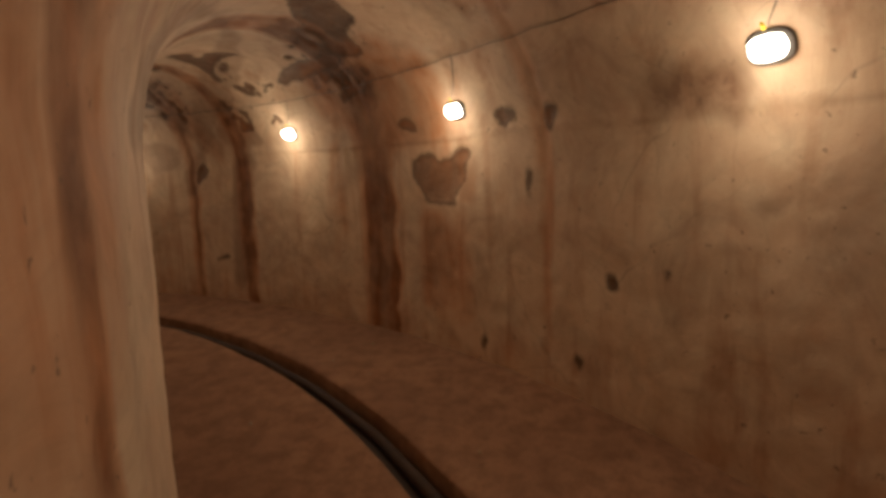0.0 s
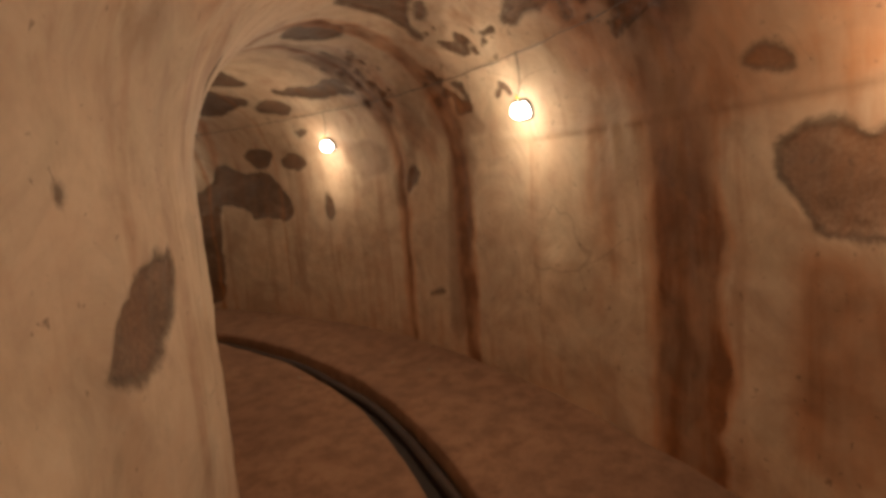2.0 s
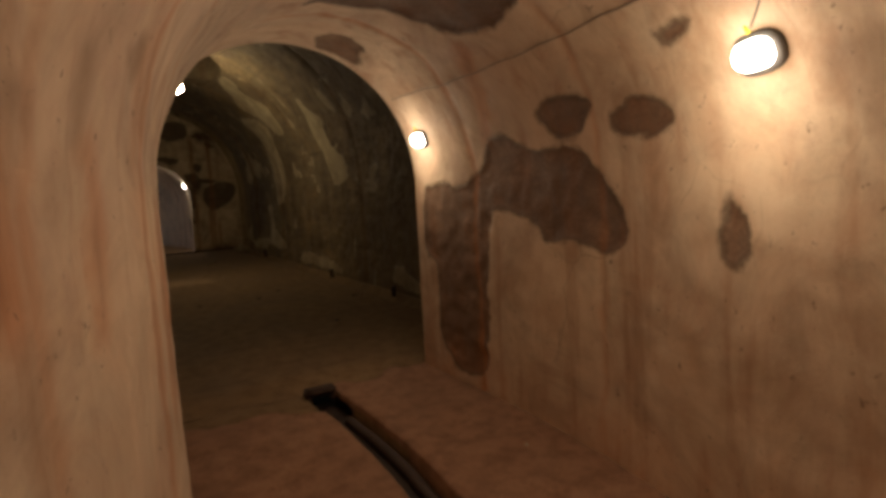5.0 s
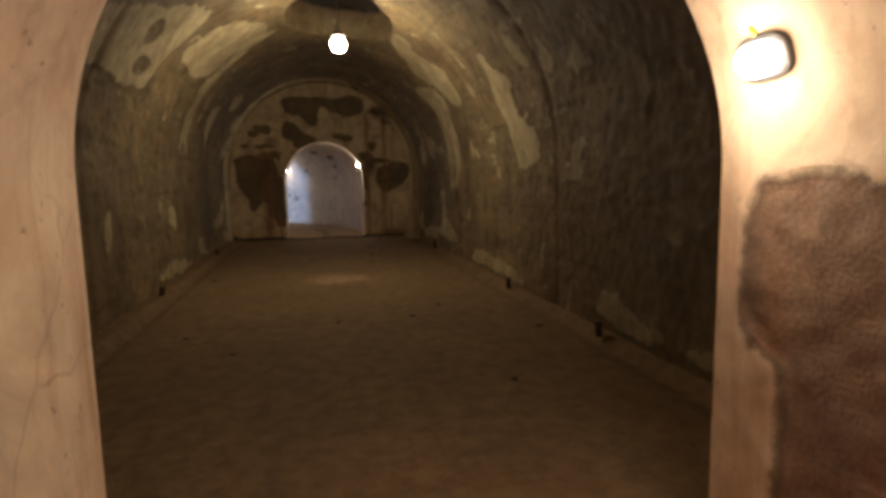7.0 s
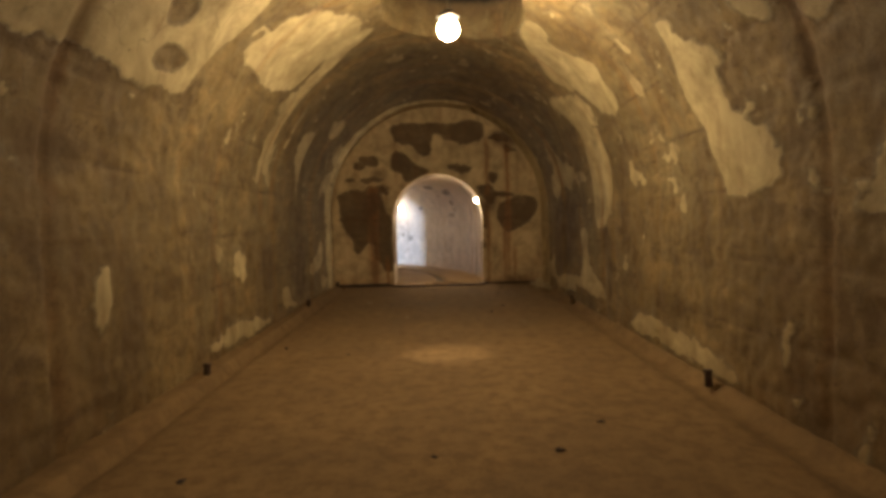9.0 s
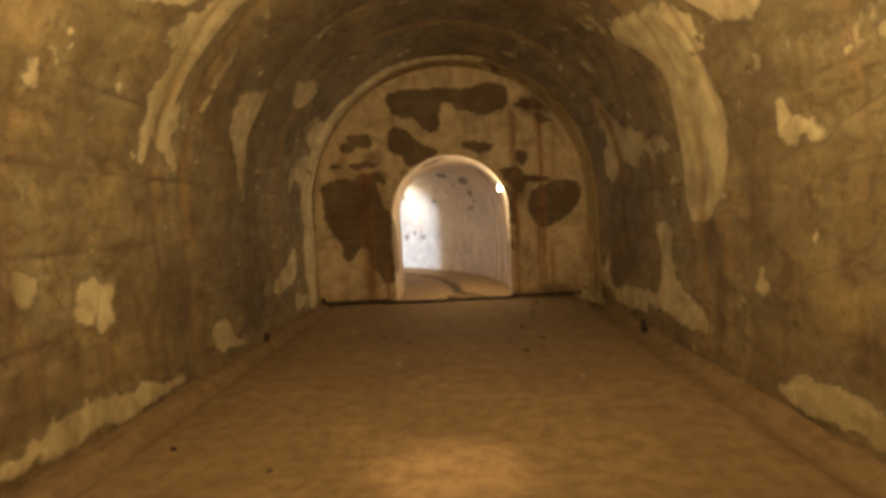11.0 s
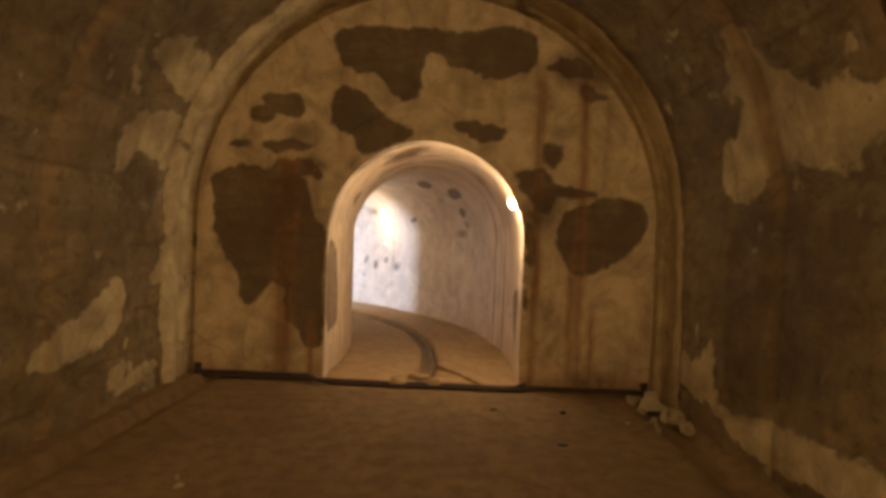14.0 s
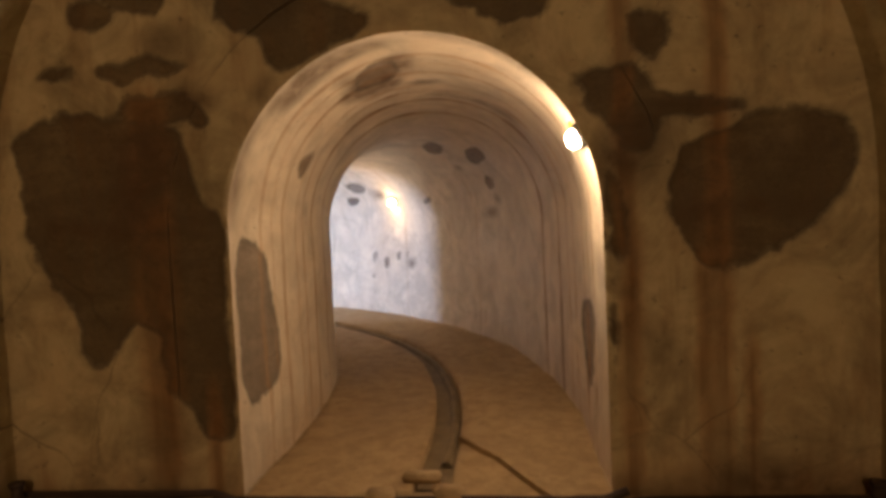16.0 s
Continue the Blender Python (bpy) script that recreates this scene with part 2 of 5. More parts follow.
# ---- mesh helpers ----
def mesh_object(name, verts, faces, material, parent=None, smooth=True):
    me = bpy.data.meshes.new(name)
    me.from_pydata([tuple(v) for v in verts], [], faces)
    me.materials.append(material)
    if smooth:
        me.polygons.foreach_set("use_smooth", [True] * len(me.polygons))
    me.update()
    ob = new(name, me)
    ob.parent = parent
    return ob


def part(name, bm, material, parent=None, label="", smooth=False):
    me = bpy.data.meshes.new(name)
    bm.to_mesh(me)
    bm.free()
    me.materials.append(material)
    if smooth:
        me.polygons.foreach_set("use_smooth", [True] * len(me.polygons))
    ob = new(name, me)
    ob.parent = parent
    return tagged(ob, label) if label else ob


def field(ob, name, values):
    a = ob.data.attributes.new(name, "FLOAT", "POINT")
    a.data.foreach_set("value", np.asarray(values, dtype=np.float32))


def grid_faces(nu, nv, off=0, flip=False):
    f = []
    for i in range(nu - 1):
        for j in range(nv - 1):
            a = off + i * nv + j
            q = (a, a + 1, a + nv + 1, a + nv)
            f.append(q[::-1] if flip else q)
    return f


def rough_noise(co, scale, octaves=4):
    """Fractal noise at the points co, about -1 to 1."""
    return np.array([noise.fractal(Vector(p) * scale, 1.0, 2.0, octaves) for p in co]) * 1.1


def blobs(a, b, table, wobble):
    """Over 0 inside any patch of the table: centre and half size along and up the lining, and a lean. Uneven outline by wobble."""
    out = np.full(len(a), -1.0)
    for ca, cb, ha, hb, lean in table:
        da, db = a - ca, b - cb
        da = da - lean * db
        q = 1.0 - (np.abs(da / ha) ** 2.4 + np.abs(db / hb) ** 2.4) ** (1 / 2.4)
        out = np.maximum(out, np.maximum(q * min(ha, hb), -1.0) + wobble * min(0.09, min(ha, hb) * 0.5))
    return out


def tear(shelf, *corners):
    """Adds one scrap or patch to a shelf: its outline along and up the lining, with the corners rounded off."""
    for _ in range(2):
        ring = []
        for (ax, ay), (bx, by) in zip(corners, corners[1:] + corners[:1]):
            ring += [(ax * 0.75 + bx * 0.25, ay * 0.75 + by * 0.25), (ax * 0.25 + bx * 0.75, ay * 0.25 + by * 0.75)]
        corners = tuple(ring)
    shelf.append(corners)


def torn_depth(a, b, shelf, wobble, scale=1.0, amount=0.022):
    """Metres inside the nearest outline of the shelf, under 0 outside. scale: metres to a unit along. Ragged by wobble."""
    out = np.full(len(a), -1.0)
    for ring in shelf:
        xs, ys = [(x * scale if x < 0 else x) for x, y in ring], [y for x, y in ring]
        near = np.nonzero((a > min(xs) - 0.4) & (a < max(xs) + 0.4) & (b > min(ys) - 0.4) & (b < max(ys) + 0.4))[0]
        if not len(near):
            continue
        p, q = a[near] + amount * 0.5 * wobble[near], b[near] + amount * 0.5 * np.roll(wobble[near], 7)
        dist, odd = np.full(len(near), 9.0), np.zeros(len(near), bool)
        for x0, y0, x1, y1 in zip(xs, ys, xs[1:] + xs[:1], ys[1:] + ys[:1]):
            ex, ey = x1 - x0, y1 - y0
            t = np.clip(((p - x0) * ex + (q - y0) * ey) / max(1e-9, ex * ex + ey * ey), 0, 1)
            dist = np.minimum(dist, np.hypot(p - x0 - t * ex, q - y0 - t * ey))
            odd ^= ((y0 > q) != (y1 > q)) & (p < x0 + (q - y0) * ex / (ey if abs(ey) > 1e-9 else 1e-9))
        out[near] = np.maximum(out[near], np.where(odd, dist, -dist) + amount * wobble[near])
    return out


# ---- the passages ----
SHIFT = 0.075                  # the second passage lies this much further to the west
RAD = math.pi * 8.62 / 180     # metres of outer wall to a degree
P_TOP = T_SPRING + math.pi     # where the vault meets the inner wall, along the lining


def passage_table(rows):
    return [(a * RAD, b, c, d, e) for a, b, c, d, e in rows]


# patches where the plaster has come off: degrees, height along the lining, half width, half height, lean
GONE = passage_table([
    (-35.5, 4.08, 0.09, 0.10, 0.0),
    (-30.4, 4.76, 0.04, 0.06, 0.0), (-52.2, 5.45, 0.22, 0.09, 0.0), (-49.0, 0.13, 0.035, 0.05, 0.0), (-52.1, 1.30, 0.02, 0.07, 0.0), (-54.9, 0.23, 0.025, 0.03, 0.0), (-60.0, 2.62, 0.40, 0.20, 0.0)])
# outlines of the lost plaster: degrees, height along the lining
LOST = []
tear(LOST, (0.30, 1.36), (0.20, 1.42), (-0.69, 1.43), (-0.79, 1.37), (-2.43, 1.43), (-3.31, 1.49), (-3.56, 1.63), (-4.11, 1.68), (-5.07, 1.68), (-5.78, 1.60), (-6.53, 1.53), (-7.90, 1.56), (-9.10, 1.54), (-9.89, 1.48), (-10.52, 1.37), (-11.13, 1.25), (-11.53, 1.16), (-11.34, 1.07), (-10.55, 1.02), (-9.59, 1.07), (-8.41, 1.07), (-7.28, 1.04), (-6.98, 1.13), (-6.16, 1.20), (-3.64, 1.25), (-3.43, 0.84), (-3.09, 0.47), (-2.83, 0.17), (-1.70, 0.07), (-0.34, 0.06), (0.13, 0.16), (0.16, 0.45), (0.15, 0.77), (0.16, 0.85), (0.30, 0.86), (0.32, 1.09))
tear(LOST, (-7.20, 1.78), (-8.30, 1.85), (-9.46, 1.83), (-10.11, 1.77), (-10.36, 1.74), (-9.92, 1.67), (-8.77, 1.61), (-7.68, 1.68))
tear(LOST, (-10.91, 1.65), (-11.79, 1.72), (-12.76, 1.73), (-13.40, 1.67), (-13.60, 1.61), (-13.09, 1.56), (-12.15, 1.55), (-11.23, 1.59))
tear(LOST, (-15.04, 1.18), (-15.24, 1.29), (-15.40, 1.33), (-15.55, 1.26), (-15.86, 1.21), (-15.86, 1.13), (-15.54, 1.05), (-15.23, 1.05), (-15.04, 1.12))
tear(LOST, (0.39, 2.78), (0.13, 2.81), (-0.37, 2.76), (-0.19, 2.67), (0.18, 2.50), (0.22, 2.46), (0.34, 2.47), (0.32, 2.66))
tear(LOST, (-3.87, 3.25), (-4.87, 3.11), (-6.65, 3.05), (-9.37, 3.08), (-9.59, 2.77), (-10.64, 2.64), (-11.98, 2.43), (-10.96, 2.38), (-9.87, 2.40), (-8.40, 2.30), (-6.78, 2.33), (-5.28, 2.47), (-4.63, 2.64), (-4.41, 2.97), (-4.34, 3.08))
tear(LOST, (-12.74, 2.36), (-13.58, 2.37), (-14.47, 2.32), (-15.36, 2.24), (-14.49, 2.14), (-13.03, 2.19), (-12.06, 2.27))
tear(LOST, (-13.64, 1.97), (-14.57, 1.99), (-15.07, 1.95), (-14.09, 1.90))
tear(LOST, (-23.40, 1.42), (-23.84, 1.49), (-24.27, 1.48), (-24.60, 1.43), (-24.42, 1.35), (-23.72, 1.27), (-23.27, 1.28))
tear(LOST, (-8.61, 3.16), (-14.47, 3.23), (-17.14, 3.15), (-15.49, 3.00), (-14.48, 2.82), (-14.28, 2.64), (-12.80, 2.66), (-11.45, 2.82), (-9.67, 2.96))
tear(LOST, (-4.59, 3.23), (-6.57, 2.95), (-8.94, 2.96), (-7.36, 2.72), (-9.17, 2.66), (-11.73, 2.42), (-9.34, 2.34), (-6.70, 2.31), (-4.93, 2.45), (-5.77, 2.70), (-3.60, 2.85))
tear(LOST, (-11.48, 2.30), (-13.65, 2.34), (-15.32, 2.26), (-14.76, 2.15), (-12.82, 2.18))
tear(LOST, (-14.71, 2.48), (-17.46, 2.44), (-19.13, 2.39), (-20.44, 2.44), (-22.02, 2.39), (-21.63, 2.29), (-22.18, 2.25), (-21.57, 2.21), (-19.97, 2.26), (-18.58, 2.23), (-17.14, 2.31), (-15.48, 2.38))
tear(LOST, (0.26, 2.83), (0.00, 2.81), (-0.07, 2.64), (0.11, 2.47))
tear(LOST, (-13.87, 1.97), (-15.24, 1.97), (-15.09, 1.93), (-13.96, 1.89))
tear(LOST, (-24.39, 0.42), (-25.62, 0.51), (-26.19, 0.47), (-25.51, 0.46))
tear(LOST, (-43.95, 1.41), (-44.46, 1.46), (-45.05, 1.48), (-45.71, 1.47), (-46.23, 1.45), (-47.06, 1.47), (-47.49, 1.51), (-47.88, 1.53), (-48.33, 1.50), (-48.20, 1.44), (-47.81, 1.39), (-47.69, 1.29), (-47.29, 1.20), (-47.28, 1.10), (-46.36, 1.11), (-45.05, 1.12), (-44.83, 1.19), (-44.26, 1.27))
tear(LOST, (-50.30, 1.71), (-50.91, 1.74), (-51.60, 1.70), (-51.32, 1.65), (-50.83, 1.62), (-50.53, 1.64), (-50.25, 1.68))
tear(LOST, (-43.32, 1.75), (-44.12, 1.77), (-44.58, 1.71), (-44.51, 1.68), (-43.34, 1.71))
tear(LOST, (-35.17, 2.33), (-36.97, 2.39), (-38.88, 2.43), (-40.06, 2.35), (-38.56, 2.30), (-36.51, 2.29), (-35.48, 2.26))
tear(LOST, (-26.02, 3.25), (-28.74, 3.24), (-28.66, 2.88), (-26.13, 2.82), (-24.81, 3.02))
tear(LOST, (-31.87, 2.85), (-34.14, 2.97), (-35.84, 2.74), (-34.02, 2.80), (-31.19, 2.66), (-30.70, 2.44), (-29.94, 2.44), (-30.66, 2.71), (-30.84, 2.95), (-31.36, 3.15), (-33.18, 3.06))
tear(LOST, (-32.18, 2.68), (-33.36, 2.71), (-33.12, 2.64), (-31.92, 2.56), (-31.47, 2.60))
tear(LOST, (-53.20, 1.70), (-53.63, 1.73), (-54.00, 1.69), (-53.70, 1.60), (-53.21, 1.58))
tear(LOST, (-45.54, 3.11), (-46.21, 2.79), (-45.38, 2.56), (-43.59, 2.55), (-43.93, 2.33), (-42.52, 2.34), (-41.11, 2.42), (-41.93, 2.57), (-42.37, 2.86))
tear(LOST, (-35.30, 2.35), (-36.94, 2.45), (-40.20, 2.44), (-41.87, 2.39), (-40.70, 2.30), (-37.10, 2.33))
tear(LOST, (-56.27, 0.78), (-56.54, 0.79), (-56.63, 0.71), (-56.37, 0.69))
tear(LOST, (-58.88, 0.85), (-59.10, 0.88), (-59.03, 0.83))
tear(LOST, (-42.30, 4.72), (-41.80, 4.79), (-42.05, 4.87), (-43.27, 4.96), (-44.42, 5.02), (-45.71, 4.97), (-46.01, 4.93), (-45.47, 4.84), (-44.30, 4.79))
tear(LOST, (-46.88, 4.55), (-46.58, 4.55), (-46.57, 4.57), (-46.81, 4.57))
LOST_FAR = []
tear(LOST_FAR, (-26.13, 2.73), (-23.11, 2.77), (-23.96, 2.58), (-26.17, 2.50), (-27.82, 2.58))
tear(LOST_FAR, (-21.91, 2.40), (-19.21, 2.39), (-19.07, 2.24), (-21.57, 2.16), (-23.37, 2.24))
tear(LOST_FAR, (-22.89, 1.99), (-21.13, 1.99), (-21.54, 1.85), (-23.17, 1.84))
tear(LOST_FAR, (-36.39, 1.84), (-34.76, 1.89), (-34.80, 1.80), (-36.37, 1.75))
tear(LOST_FAR, (-50.32, 2.02), (-48.41, 1.97), (-49.75, 1.85), (-51.24, 1.88))
tear(LOST_FAR, (-4.41, 0.83), (-1.91, 0.94), (-0.28, 0.85), (-0.69, 0.41), (-3.28, 0.34), (-4.18, 0.61))
tear(LOST_FAR, (-1.18, 3.40), (-0.10, 3.23), (-1.35, 3.11), (-3.45, 3.19), (-3.82, 3.38), (-3.18, 3.46))
tear(LOST_FAR, (0.34, 4.59), (0.06, 4.66), (-0.75, 4.76), (-1.27, 5.03), (-1.95, 5.29), (-1.74, 5.50), (0.11, 5.54), (0.32, 5.56))
GONE_FAR = passage_table([(-48.0, 2.2, 0.2, 0.1, 0.0)])
SOOT = passage_table([(-59.8, 1.68, 0.30, 0.13, 0.0), (-66.8, 4.60, 0.12, 0.22, 0.0), (-66.2, 4.25, 0.10, 0.16, 0.0), (-22.6, 2.5, 0.22, 0.55, 0.0), (-40.8, 2.6, 0.22, 0.4, 0.0)])
SOOT_FAR = passage_table([(-3.0, 3.35, 0.35, 0.18, 0.0), (-1.4, 3.12, 0.22, 0.12, 0.0), (-24.0, 1.55, 0.18, 0.06, 0.0), (-44.5, 2.0, 0.2, 0.1, 0.0), (-40.0, 0.85, 0.14, 0.09, 0.0), (2.2, 2.6, 0.07, 0.40, 0.0), (1.6, 3.5, 0.12, 0.45, 0.0), (2.3, 4.2, 0.06, 0.35, 0.0), (-5.0, 3.0, 0.10, 0.12, 0.0), (-8.0, 2.6, 0.10, 0.30, 0.0), (-22.0, 1.7, 0.08, 0.05, 0.0), (-26.0, 2.2, 0.10, 0.05, 0.0)])
RUST_SPOTS = passage_table([(-43.5, 2.10, 0.55, 0.40, 0.0), (-46.6, 1.80, 0.18, 0.30, 0.0), (-37.4, 1.15, 0.12, 0.42, 0.0), (-46.6, 0.62, 0.30, 0.55, 0.0), (-38.6, 2.0, 0.4, 0.25, 0.0), (-24.2, 2.15, 0.22, 0.5, 0.25), (-28.0, 1.95, 0.28, 0.4, 0.0), (-15.4, 4.3, 0.12, 0.5, 0.0), (-69.0, 4.9, 0.35, 1.1, 0.0), (-66.0, 4.3, 0.30, 0.6, 0.0)])
PEELING = passage_table([(-30.5, 2.15, 0.8, 0.5, 0.0), (-23.5, 2.4, 0.5, 0.6, 0.0), (-41.0, 2.4, 0.7, 0.5, 0.0), (-36.0, 1.75, 0.4, 0.15, 0.0), (-58.5, 1.75, 0.5, 0.25, 0.0), (-63.5, 2.2, 0.5, 0.3, 0.0)])
# casting joints, from which rust runs: degrees, strength, half width; on the inner side others
JOINTS = [(-92, 0.3, 0.06), (-78, 0.6, 0.05), (-66, 0.5, 0.06), (-53.1, 0.5, 0.05), (-41.0, 0.95, 0.19), (-28.2, 1.15, 0.11), (-22.9, 1.1, 0.065), (-10.3, 0.45, 0.03), (-2.4, 0.75, 0.03)]
JOINTS_INNER = [(-88, 0.5, 0.06), (-67.0, 0.9, 0.12), (-55.5, 0.3, 0.03), (-50.0, 0.35, 0.03), (-38.5, 0.2, 0.04), (-29.1, 0.4, 0.05), (-26.0, 0.6, 0.05), (-21.2, 0.4, 0.04), (-14.7, 0.8, 0.06), (-10.0, 0.6, 0.04), (-3.0, 0.6, 0.04)]
JOINTS_FAR = [(-9.4, 1.1, 0.045), (-13.2, 0.95, 0.04), (-7.1, 0.8, 0.03), (-5.6, 0.6, 0.03), (-3.1, 0.9, 0.035), (-1.6, 0.6, 0.02), (-0.2, 0.8, 0.03), (-27, 0.3, 0.03), (-41, 0.3, 0.04)]


# outlines of rust stains, of grime, and of marks on the far passage's wall
RUSTY = []
tear(RUSTY, (-37.10, 2.33), (-40.11, 2.43), (-43.93, 2.33), (-47.39, 2.25), (-47.66, 1.93), (-47.02, 1.54), (-45.35, 1.50), (-42.43, 1.62), (-41.95, 0.81), (-39.56, 1.36), (-38.76, 1.86), (-37.37, 2.12))
tear(RUSTY, (-44.33, 1.09), (-46.85, 1.11), (-47.21, 0.16), (-44.45, 0.22), (-44.41, 0.70))
tear(RUSTY, (-52.88, 2.32), (-53.05, 2.19), (-52.85, 1.89), (-52.87, 1.66), (-53.10, 1.41), (-52.48, 1.41), (-52.34, 1.83), (-52.42, 2.14))
tear(RUSTY, (-24.63, 2.42), (-25.83, 2.34), (-23.18, 1.83), (-23.59, 1.54), (-23.42, 1.27), (-23.14, 0.71), (-23.17, 0.11), (-22.15, 0.08), (-22.24, 0.97), (-22.31, 1.41), (-22.14, 1.70), (-21.76, 2.03), (-22.89, 2.31))
tear(RUSTY, (-27.72, 1.76), (-28.84, 1.79), (-28.92, 1.63), (-28.98, 1.44), (-28.69, 1.34), (-28.68, 1.09), (-27.92, 0.63), (-27.54, 0.19), (-27.26, 0.19), (-27.18, 0.83), (-26.98, 1.29), (-27.33, 1.63))
tear(RUSTY, (-40.90, 1.97), (-41.14, 1.70), (-41.63, 1.49), (-41.86, 1.05), (-39.39, 0.36), (-39.46, 1.03), (-39.41, 1.51), (-39.70, 1.83))
tear(RUSTY, (-44.33, 1.05), (-46.98, 1.08), (-47.23, 0.72), (-46.50, 0.33), (-44.82, 0.43))
tear(RUSTY, (-36.74, 1.64), (-37.87, 1.59), (-37.14, 1.11), (-36.44, 1.14))
tear(RUSTY, (-46.55, 1.78), (-47.46, 1.74), (-47.31, 1.54), (-46.66, 1.47), (-46.34, 1.57))
tear(RUSTY, (-26.10, 4.35), (-25.12, 4.33), (-24.61, 4.53), (-24.69, 4.73), (-25.10, 4.85), (-24.70, 5.14), (-25.43, 5.10), (-25.44, 4.86), (-25.63, 4.72), (-25.49, 4.54))
tear(RUSTY, (-23.07, 4.39), (-21.95, 4.44), (-21.86, 4.64), (-21.64, 4.78), (-22.53, 4.88), (-22.90, 4.78), (-22.86, 4.64))
tear(RUSTY, (-5.73, 2.33), (-4.98, 2.01), (-4.19, 1.64), (-3.26, 1.65), (-4.15, 2.03), (-4.63, 2.32))
tear(RUSTY, (-13.65, 4.66), (-11.12, 4.61), (-9.09, 4.82), (-13.18, 5.57), (-12.69, 5.29), (-13.51, 4.97))
tear(RUSTY, (-19.48, 4.48), (-18.74, 4.44), (-18.18, 4.67), (-18.65, 4.90), (-19.27, 4.90), (-19.18, 4.69))
tear(RUSTY, (-68.88, 4.41), (-67.87, 4.39), (-67.74, 4.55), (-68.19, 4.69), (-68.54, 4.67), (-68.59, 4.55))
tear(RUSTY, (-67.13, 4.68), (-66.94, 4.75), (-67.28, 4.87), (-67.20, 5.07), (-67.50, 5.05), (-67.64, 4.85))
GRIMY = []
tear(GRIMY, (-40.81, 2.32), (-43.04, 2.28), (-42.13, 1.91), (-42.08, 1.58), (-41.52, 0.90), (-40.32, 0.89), (-39.94, 1.55), (-39.71, 1.85), (-39.74, 2.12))
tear(GRIMY, (-27.49, 1.78), (-29.62, 1.79), (-29.22, 1.40), (-28.23, 0.82), (-27.35, 0.11), (-26.22, 0.10), (-26.70, 0.81))
tear(GRIMY, (-61.46, 4.39), (-27.64, 2.60), (-23.66, 1.76), (-24.67, 1.46), (-22.99, 1.31), (-22.17, 1.51), (-54.84, 4.58), (-61.05, 4.54))
tear(GRIMY, (-26.82, 2.07), (-29.95, 1.88), (-31.08, 1.68), (-28.63, 1.65), (-26.41, 1.73))
tear(GRIMY, (-57.42, 1.71), (-58.45, 1.75), (-59.85, 1.77), (-59.92, 1.70), (-59.22, 1.67), (-57.85, 1.68))
tear(GRIMY, (-61.91, 1.22), (-63.01, 1.26), (-63.71, 1.27), (-63.02, 1.23), (-62.11, 1.18))
tear(GRIMY, (-23.01, 2.30), (-24.17, 2.31), (-23.73, 2.13), (-22.97, 1.90), (-21.98, 1.86), (-21.93, 2.06))
tear(GRIMY, (-27.09, 1.98), (-28.02, 1.92), (-27.57, 1.79), (-26.32, 1.77), (-26.25, 1.90))
tear(GRIMY, (-27.72, 1.76), (-28.84, 1.79), (-29.26, 1.71), (-29.38, 1.50), (-29.55, 1.42), (-28.99, 1.36), (-28.59, 1.51), (-27.59, 1.58), (-27.29, 1.68))
tear(GRIMY, (-17.84, 1.69), (-18.82, 1.77), (-20.34, 1.75), (-21.62, 1.68), (-21.82, 1.56), (-21.27, 1.46), (-19.95, 1.40), (-19.01, 1.42), (-18.52, 1.55))
tear(GRIMY, (-21.94, 1.41), (-22.93, 1.44), (-23.51, 1.36), (-23.17, 1.21), (-22.37, 1.14), (-22.05, 1.27))
tear(GRIMY, (-21.82, 4.42), (-21.27, 4.40), (-20.94, 4.49), (-21.60, 4.49))
tear(GRIMY, (-24.77, 4.34), (-24.39, 4.36), (-24.52, 4.39))
tear(GRIMY, (-19.91, 4.31), (-19.39, 4.27), (-18.75, 4.31), (-19.10, 4.42), (-19.59, 4.48), (-19.68, 4.40))
tear(GRIMY, (-17.18, 4.26), (-16.35, 4.19), (-15.55, 4.21), (-16.22, 4.30))
tear(GRIMY, (-21.58, 4.42), (-21.20, 4.45), (-21.10, 4.51), (-21.35, 4.53))
MARKS = []
tear(MARKS, (-47.87, 0.93), (-47.03, 1.07), (-46.45, 0.96), (-47.42, 0.79))
tear(MARKS, (-45.65, 0.87), (-44.71, 1.00), (-44.40, 0.80), (-45.31, 0.72))
tear(MARKS, (-42.98, 1.00), (-42.08, 1.07), (-42.41, 0.88), (-43.05, 0.90))
tear(MARKS, (-41.26, 1.01), (-40.57, 1.08), (-40.91, 0.88))
tear(MARKS, (-48.06, 0.62), (-47.27, 0.68), (-47.57, 0.54))
tear(MARKS, (-50.53, 2.02), (-48.29, 1.99), (-49.55, 1.87), (-51.03, 1.88))
tear(MARKS, (-3.78, 4.12), (-4.23, 4.03), (-5.85, 3.96), (-5.95, 4.09), (-5.11, 4.23))


def lining_point(s, u, far=False):
    """A point of the passage's lining, and the way into the wall there."""
    (ox, oy), (ix, iy) = passage(s, far)
    mx, my, w = (ox + ix) / 2, (oy + iy) / 2, math.hypot(ox - ix, oy - iy) / 2
    ex, ey = (ox - mx) / w, (oy - my) / w
    if u < T_SPRING:
        return (ox, oy, u), (ex, ey, 0)
    if u > P_TOP:
        return (ix, iy, T_SPRING - (u - P_TOP)), (-ex, -ey, 0)
    f = u - T_SPRING
    c, n = math.cos(f), math.sin(f)
    return (mx + ex * w * c, my + ey * w * c, T_SPRING + w * n), (ex * c, ey * c, n)


